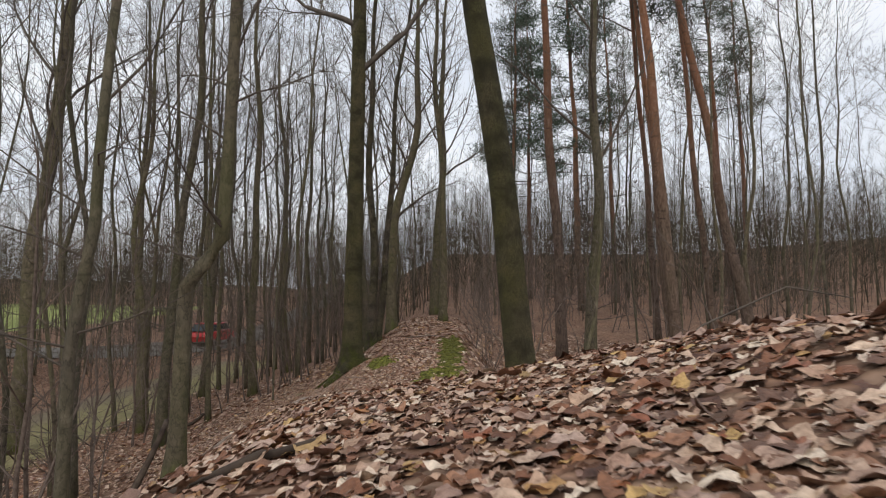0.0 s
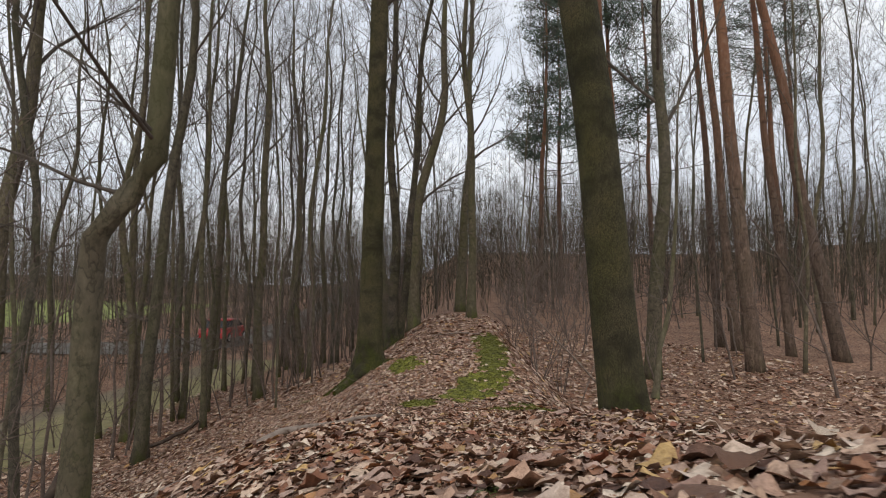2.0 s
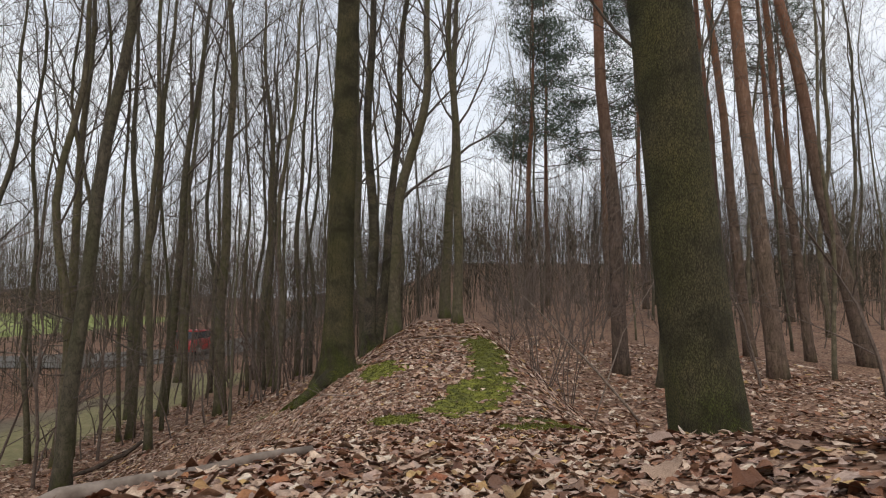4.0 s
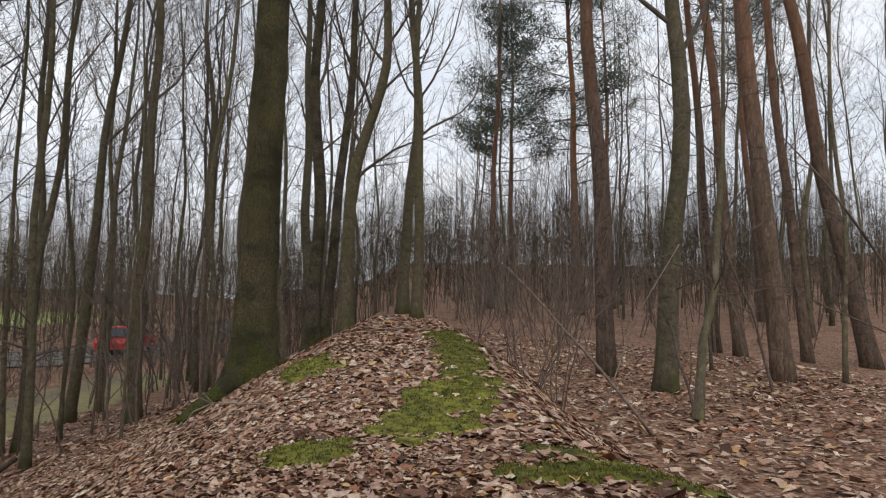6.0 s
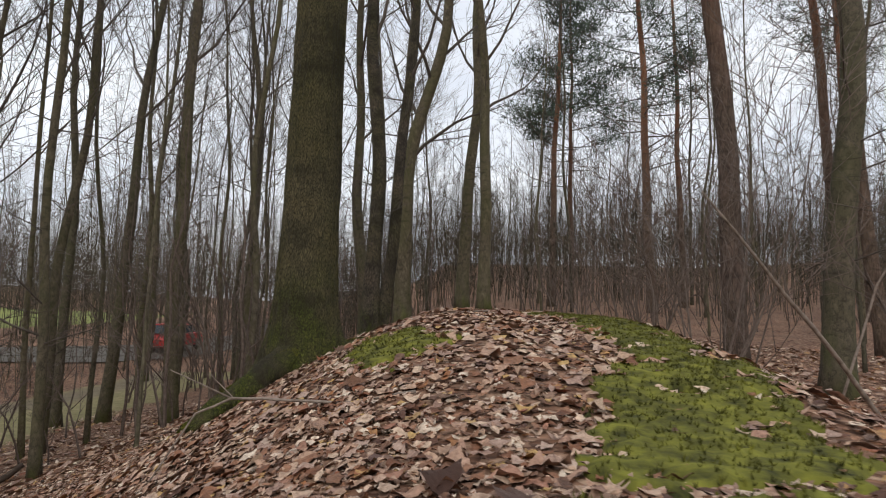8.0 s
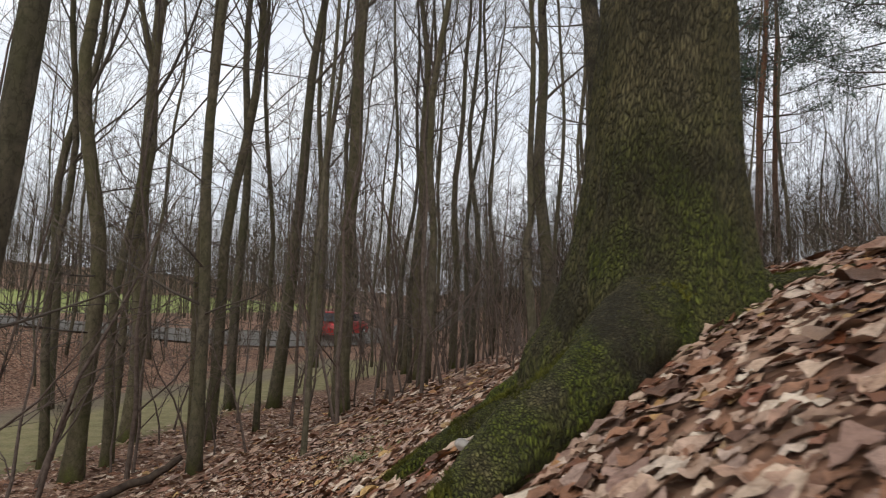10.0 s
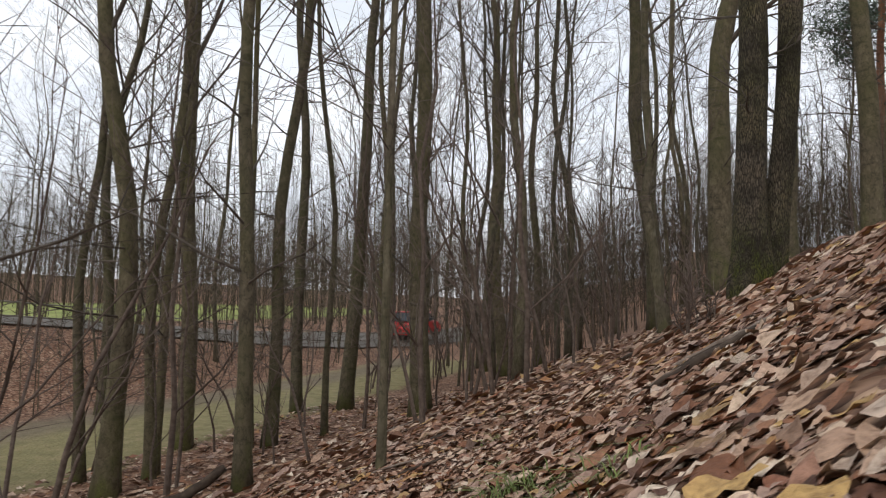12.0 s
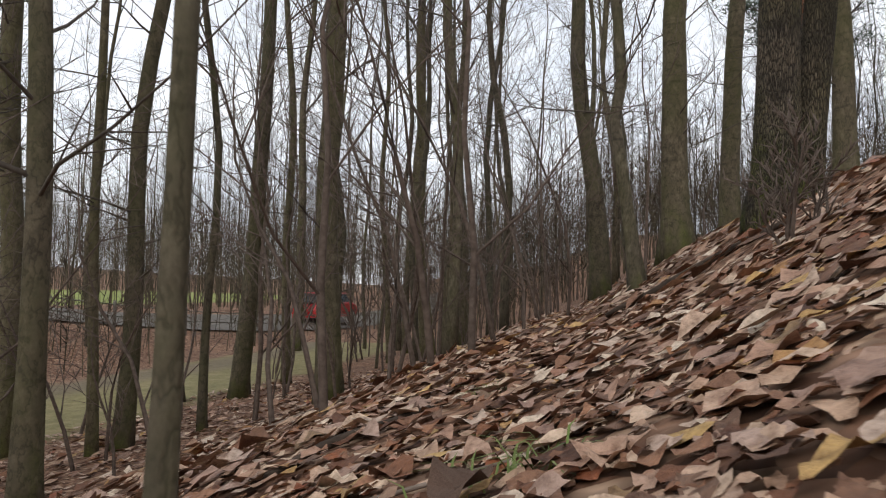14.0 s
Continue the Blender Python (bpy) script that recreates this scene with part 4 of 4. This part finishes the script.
for k, (x, y, n_, s) in enumerate(((-3.04, 13.0, 90, 0.14), (-2.86, 12.82, 80, 0.13), (-3.42, 14.15, 60, 0.12), (-0.24, 3.1, 50, 0.05), (-3.6, 15.1, 40, 0.1), (-3.25, 13.6, 40, 0.09))):
    grass_tuft(x, y, n_, s, 40 + k, "thin green grass tuft among dead leaves")

# ---- road, car, fence and far wood ----
M_ROAD = plain_mat("worn_asphalt", (0.10, 0.09, 0.08), (0.16, 0.145, 0.125), 6, 0.85, 0.004)
M_RED = plain_mat("red_car_paint", (0.42, 0.018, 0.022), (0.48, 0.025, 0.028), 1, 0.3)
M_TYRE = plain_mat("tyre_rubber", (0.018, 0.018, 0.018), (0.03, 0.03, 0.03), 20, 0.9)
M_RIM = plain_mat("wheel_rim", (0.35, 0.35, 0.36), (0.45, 0.45, 0.46), 8, 0.4)
M_GLASS, gn, gl, gb = nodes_of("car_window_glass", 0.08)
gb.inputs["Base Color"].default_value = (0.03, 0.04, 0.05, 1)
M_FENCE = plain_mat("weathered_rail", (0.13, 0.12, 0.105), (0.24, 0.225, 0.2), 10, 0.9)


def road_line(s):
    """Centre of the road along its course."""
    return -19.5 + 4.0 * float(ease((s - 18) / 26)), s


rv, rf = [], []
for i, s in enumerate(np.linspace(-30, 110, 141)):
    cx, cy = road_line(s)
    for o in (-1.3, -0.4, 0.4, 1.3):
        rv.append((cx + o, cy, float(on_ground(cx + o, cy)) + 0.06))
    if i:
        for k in range(3):
            b = (i - 1) * 4 + k
            rf.append((b, b + 1, b + 5, b + 4))
tagged(new("road", mesh_from("road", rv, rf, M_ROAD)), "narrow grey asphalt lane along the valley", "road", kind="structure")


def box(s, x0, x1, y0, y1, z0, z1, top=0.0):
    b = len(s.v)
    for z, t in ((z0, 0), (z1, top)):
        s.v += [Vector((x0 + t, y0 + t, z)), Vector((x1 - t, y0 + t, z)), Vector((x1 - t, y1 - t, z)), Vector((x0 + t, y1 - t, z))]
    s.f += [(b, b + 3, b + 2, b + 1), (b + 4, b + 5, b + 6, b + 7)] + [(b + k, b + (k + 1) % 4, b + 4 + (k + 1) % 4, b + 4 + k) for k in range(4)]


# fence: posts and two rails on the road's near side
fence = tagged(new("fence"), "weathered wooden post-and-rail fence by the lane", "fence")
px, py = -16.6, 16.0
fence.location = (px, py, float(on_ground(px, py)))
post_s = Shape()
post_s.tube([(0, 0, -0.3), (0, 0, 0.85), (0, 0, 0.9)], [0.05, 0.05, 0.035], 7)
post_me = post_s.mesh("post", M_FENCE)
last = None
for k in range(15):
    cx, cy = road_line(16 + 2.4 * k)
    x, y = cx + 1.9, cy
    z = float(on_ground(x, y))
    ob = part("post", post_me, fence)
    ob.location = Vector((x, y, z)) - fence.location
    if last:
        for zz in (0.45, 0.78):
            s = Shape()
            s.tube([Vector(last) + Vector((0, 0, zz)) - fence.location, Vector((x, y, z + zz)) - fence.location], [0.022, 0.02], 6)
            part("rail", s.mesh("rail", M_FENCE), fence)
    last = (x, y, z)

# the red car on the lane
cx, cy = road_line(41.0)
car = tagged(new("car"), "small bright red hatchback car on the lane", "car")
car.location = (cx, cy, float(max(on_ground(cx + 0.8, cy), on_ground(cx, cy))) + 0.07)
bm = bmesh.new()
PROFILE = ((-1.95, 0.28), (-2.0, 0.62), (-1.9, 0.86), (-1.5, 0.95), (-1.05, 0.98), (1.15, 0.98), (1.75, 0.9), (2.0, 0.72), (2.02, 0.3))
rings = []
for x, ins in ((-0.84, 0.06), (-0.8, 0.0), (0.8, 0.0), (0.84, 0.06)):
    rings.append([bm.verts.new((x, yy * (1 - 0.03 * (abs(x) > 0.82)), zz - (ins if zz > 0.8 else 0))) for yy, zz in PROFILE])
for a, b in zip(rings, rings[1:]):
    for k in range(len(PROFILE)):
        bm.faces.new((a[k], a[(k + 1) % len(PROFILE)], b[(k + 1) % len(PROFILE)], b[k]))
bm.faces.new(rings[0]), bm.faces.new(list(reversed(rings[-1])))
bmesh.ops.recalc_face_normals(bm, faces=bm.faces)
bme = bpy.data.meshes.new("body")
bm.to_mesh(bme)
bm.free()
bme.materials.append(M_RED)
part("body", bme, car, "red bodywork")
s = Shape()
box(s, -0.7, 0.7, -1.3, 1.0, 1.38, 1.45, 0.08)
part("roof", s.mesh("roof", M_RED), car)
s = Shape()
b0 = len(s.v)
for z, y0, y1, w in ((0.97, -1.75, 1.35, 0.78), (1.39, -1.3, 0.75, 0.66)):
    s.v += [Vector((-w, y0, z)), Vector((w, y0, z)), Vector((w, y1, z)), Vector((-w, y1, z))]
s.f += [(0, 3, 2, 1), (4, 5, 6, 7)] + [(k, (k + 1) % 4, 4 + (k + 1) % 4, 4 + k) for k in range(4)]
glass_me = s.mesh("windows", M_GLASS)
glass_me.polygons.foreach_set("use_smooth", [False] * len(glass_me.polygons))
part("windows", glass_me, car, "dark window glass")
for wx in (-0.78, 0.78):
    for wy in (-1.25, 1.25):
        s = Shape()
        s.tube([(wx - 0.1, wy, 0.31), (wx - 0.07, wy, 0.31), (wx + 0.07, wy, 0.31), (wx + 0.1, wy, 0.31)], [0.27, 0.31, 0.31, 0.27], 20)
        wheel = part("wheel", s.mesh("wheel", M_TYRE), car, "black tyre")
        s = Shape()
        s.tube([(wx - 0.115, wy, 0.31), (wx + 0.115, wy, 0.31)], [0.19, 0.19], 16)
        part("rim", s.mesh("rim", M_RIM), wheel, "grey wheel rim")

# far wood on the hill and behind the valley: too many stems to count
rg = np.random.default_rng(4)


def far_wood(name, count, x0, x1, y0, y1, tall, label, twigs=22):
    v, f = [], []
    n = 0
    X = rg.uniform(x0, x1, count)
    Y = y0 + (y1 - y0) * rg.random(count) ** 1.25
    lane = -19.5 + 4.0 * ease((Y - 18) / 26)
    keep = ~((np.abs(X - lane) < 2.0) & (Y < 62)) & ~((X < -30) & (X > -60) & (Y < 75) & (rg.random(count) < 0.9))
    X, Y = X[keep], Y[keep]
    Z = on_ground(X, Y)
    for x, y, z in zip(X, Y, Z):
        t = tall * rg.uniform(0.4, 1.15)
        r = rg.uniform(0.006, 0.010 + 0.0024 * tall)
        lx, ly = rg.normal(0, 0.05, 2)
        wx = rg.normal(0, 0.15)
        pts = [(x, y, z - 0.3, r), (x + lx * t * 0.5 + wx, y + ly * t * 0.5, z + t * 0.5, r * 0.62), (x + lx * t, y + ly * t, z + t, 0.012)]
        for px_, py_, pz_, pr_ in pts:
            for k in range(3):
                a = 2.094 * k
                v.append((px_ + pr_ * math.cos(a), py_ + pr_ * math.sin(a), pz_))
        for i in range(2):
            for k in range(3):
                a0, a1 = n + i * 3 + k, n + i * 3 + (k + 1) % 3
                f.append((a0, a1, a1 + 3, a0 + 3))
        n += 9
        for s, a, up, ln in zip(rg.uniform(0.25, 0.98, twigs), rg.uniform(0, 6.28, twigs), rg.uniform(-0.1, 1.5, twigs), rg.uniform(0.5, 1.0, twigs)):
            ln = ln * t * 0.28 * (1.15 - 0.6 * s)
            bx, by, bz = x + lx * t * s + (wx * 2 * s if s < 0.5 else wx * 2 * (1 - s)), y + ly * t * s, z + t * s
            q = 1 / math.sqrt(1 + up * up)
            ex, ey, ez = bx + math.cos(a) * ln * q, by + math.sin(a) * ln * q, bz + up * q * ln
            w = 0.012
            v += [(bx - w, by, bz), (bx + w, by, bz), (bx, by + w, bz + w), (ex, ey, ez)]
            f += [(n, n + 1, n + 3), (n + 1, n + 2, n + 3)]
            n += 4
    tagged(new(name, mesh_from(name, v, f, M_WOODS, False)), label, "woodland", kind="stuff")


far_wood("far_wood", 2300, -16, 60, 42, 100, 10, "dense bare grey-brown wood climbing the hill", 42)
far_wood("valley_wood", 1900, -75, -14, 42, 120, 12, "bare wood beyond the valley lane", 40)
far_wood("field_wood", 1500, -125, -58, -10, 130, 17, "bare wood along the far side of the field", 36)
far_wood("bank_wood", 800, -46, -21.4, 6, 60, 9.5, "bare trees and brush behind the lane", 34)
far_wood("bank_brush", 240, -16.5, -13.2, 8, 46, 2.6, "thin brown brush on the valley bank", 14)
far_wood("brushwood", 620, -10, 30, 28, 58, 4.5, "dense brown undergrowth of thin stems", 30)
far_wood("side_wood", 500, 25, 80, -20, 45, 11, "bare wood beyond the leafy flat", 24)

far_wood("field_brush", 1000, -76, -55, -6, 112, 3.4, "brown brush along the far edge of the field", 18)

# ---- dead leaves on the ground ----
rg = np.random.default_rng(9)

def leaf_outline(kind, n=7):
    """Half-widths along a leaf of this kind, from stalk to tip: oval, lobed or narrow."""
    t = np.linspace(0, 1, n)
    w = np.sin(np.pi * t ** 0.85) ** 0.8
    if kind == 1:
        w = w * (0.95 + 0.16 * np.cos(t * 17))
        return t - 0.5, 0.36 * w
    if kind == 2:
        return (t - 0.5) * 1.15, 0.2 * w
    return t - 0.5, 0.31 * w


def leaf_template(kind, n):
    y, w = leaf_outline(kind, n)
    mid = [(0, yy, 0) for yy in y]
    return np.array(mid + [(-a, yy, 1) for a, yy in zip(w[1:-1], y[1:-1])] + [(a, yy, 1) for a, yy in zip(w[1:-1], y[1:-1])])


def leaf_faces(n):
    f = []
    for k in range(n - 1):
        for side, base in ((0, n), (1, 2 * n - 2)):
            lo, hi = base + k - 1, base + k
            q = [k, k + 1] + ([hi] if k < n - 2 else []) + ([lo] if k > 0 else [])
            q = q if side else q[::-1]
            f += [(q[0], q[i], q[i + 1]) for i in range(1, len(q) - 1)]
    return np.array(f)


def leaf_points(n, size, tilt, detail):
    """n curled leaves as an array of points round their own middles."""
    base = np.stack([leaf_template(k, detail) for k in range(3)])[rg.integers(0, 3, n)]
    P = base.copy()
    side = base[:, :, 2]
    fold, curl, twist, cup = rg.normal(0.05, 0.13, n), rg.normal(0.06, 0.22, n), rg.normal(0, 0.24, n), rg.normal(0.1, 0.55, n)
    x, y = P[:, :, 0].copy(), P[:, :, 1].copy()
    P[:, :, 2] = fold[:, None] * np.abs(x) * 1.3 + curl[:, None] * y ** 2 * 1.3 + twist[:, None] * x * y * 2 + cup[:, None] * x ** 2 * 1.5
    ph, fq = rg.uniform(0, 6.283, n), rg.uniform(5, 13, n)
    P[:, :, 2] += rg.normal(0, 0.014, P.shape[:2])
    P[:, :, 2] += 0.06 * np.sin(y * fq[:, None] + ph[:, None] + x * 6) * (0.3 + side)
    P[:, :, :2] += rg.normal(0, 0.018, (n, P.shape[1], 2))
    P *= (size * np.clip(np.exp(rg.normal(0, 0.42, n)), 0.4, 2.1))[:, None, None]
    P[:, :, 0] *= rg.uniform(0.75, 1.3, n)[:, None]
    a, b, c = rg.uniform(0, 6.283, n), rg.normal(0, tilt, n), rg.normal(0, tilt, n)

    def turn(i, j, ang):
        u, w = P[:, :, i].copy(), P[:, :, j].copy()
        P[:, :, i], P[:, :, j] = u * np.cos(ang)[:, None] - w * np.sin(ang)[:, None], u * np.sin(ang)[:, None] + w * np.cos(ang)[:, None]
    turn(1, 2, b), turn(0, 2, c), turn(0, 1, a)
    return P


def leaf_mesh(name, P, detail):
    n, k = P.shape[:2]
    F = (leaf_faces(detail)[None] + (np.arange(n) * k)[:, None, None]).reshape(-1, 3)
    me = bpy.data.meshes.new(name)
    me.vertices.add(n * k)
    me.vertices.foreach_set("co", P.reshape(-1).astype(np.float32))
    me.loops.add(F.size)
    me.loops.foreach_set("vertex_index", F.reshape(-1).astype(np.int32))
    me.polygons.add(len(F))
    me.polygons.foreach_set("loop_start", np.arange(0, F.size, 3, dtype=np.int32))
    me.polygons.foreach_set("use_smooth", np.ones(len(F), dtype=bool))
    me.update(calc_edges=True)
    me.materials.append(M_LEAF)
    return me


PATH = np.array(PATH_PTS)
PATH = np.concatenate([PATH[:-1] + (PATH[1:] - PATH[:-1]) * u for u in (0, 0.25, 0.5, 0.75)] + [PATH[-1:]])


def to_path(x, y):
    return np.sqrt(((x[:, None] - PATH[None, :, 0]) ** 2 + (y[:, None] - PATH[None, :, 1]) ** 2).min(1))


def litter(name, count, x0, x1, y0, y1, near, far, size, tilt, lift, detail, label):
    x, y = rg.uniform(x0, x1, count), rg.uniform(y0, y1, count)
    d = to_path(x, y)
    ok = (d >= near) & (d < far)
    ok &= ((x + 1.82) ** 2 + (y - 11.97) ** 2 > 0.075)
    RP = np.array(ROOT_PTS)
    ok &= (np.sqrt((x[:, None] - RP[None, :, 0]) ** 2 + (y[:, None] - RP[None, :, 1]) ** 2) - RP[None, :, 2]).min(1) > 0.02
    bare = np.array([moss_amount(a, b) if -1.8 < a < 1.8 and 7 < b < 16 else 0.0 for a, b in zip(x, y)])
    ok &= rg.random(count) > bare * 0.9
    x, y = x[ok], y[ok]
    P = leaf_points(len(x), size, tilt, detail)
    gap = 0.25
    slope_x, slope_y = (on_ground(x + gap, y) - on_ground(x - gap, y)) / (2 * gap), (on_ground(x, y + gap) - on_ground(x, y - gap)) / (2 * gap)
    P[:, :, 2] += P[:, :, 0] * slope_x[:, None] + P[:, :, 1] * slope_y[:, None]
    low = P[:, :, 2].min(1)
    P[:, :, 2] += (on_ground(x, y) - low * 0.6 + rg.uniform(0.0, lift, len(x)))[:, None]
    P[:, :, 0] += x[:, None]
    P[:, :, 1] += y[:, None]
    tagged(new(name, leaf_mesh(name, P, detail)), label, "leaf litter", kind="stuff")


CARPET = "deep carpet of curled tan and rust dead leaves"
litter("leaf_litter", 185000, -4.9, 1.0, -1.0, 16.0, 0.0, 0.6, 0.036, 0.10, 0.012, 8, CARPET)
litter("leaf_litter", 130000, -4.9, 1.6, -1.0, 16.5, 0.6, 1.2, 0.040, 0.09, 0.012, 6, CARPET)
litter("leaf_litter", 130000, -6.8, 4.0, -1.5, 19.0, 1.2, 2.9, 0.053, 0.12, 0.017, 4, "carpet of curled tan and rust dead leaves")
litter("leaf_litter", 72000, -9.5, 13.0, 0.5, 27.0, 2.9, 12.0, 0.082, 0.19, 0.025, 3, "scattered dead leaves over the slope and flat")

# single larger leaves that stand out from the carpet
rg3 = random.Random(12)
variants = []
for k in range(10):
    P = leaf_points(1, 1.0, 0.05, 9)
    P /= np.abs(P).max() * 2
    P[:, :, 2] -= P[:, :, 2].min()
    me = leaf_mesh("fallen_leaf", P, 9)
    me.materials.clear()
    me.materials.append(M_SINGLE)
    variants.append(me)
made = 0
while made < 170:
    i = rg3.randrange(len(PATH))
    x, y = PATH[i, 0] + rg3.uniform(-1.3, 1.3), PATH[i, 1] + rg3.uniform(-0.3, 1.6)
    d = float(to_path(np.array([x]), np.array([y]))[0])
    if d < 0.38 or moss_amount(x, y) > 0.3 or (x + 1.78) ** 2 + (y - 11.97) ** 2 < 0.2:
        continue
    ob = new("fallen_leaf", variants[rg3.randrange(10)])
    e = 0.2
    nrm = Vector((-(h(x + e, y) - h(x - e, y)) / (2 * e) + rg3.gauss(0, 0.15), -(h(x, y + e) - h(x, y - e)) / (2 * e) + rg3.gauss(0, 0.15), 1)).normalized()
    q = nrm.to_track_quat("Z", "Y")
    sc = rg3.uniform(0.055, 0.10)
    ob.matrix_basis = Matrix.LocRotScale((x, y, float(on_ground(x, y)) + 0.018), q, (sc, sc, sc)) @ pose(0, 0, 0, 0, 0, rg3.uniform(0, 360))
    tagged(ob, "large curled dry leaf lying on the litter", "leaf", "large fallen leaves")
    made += 1
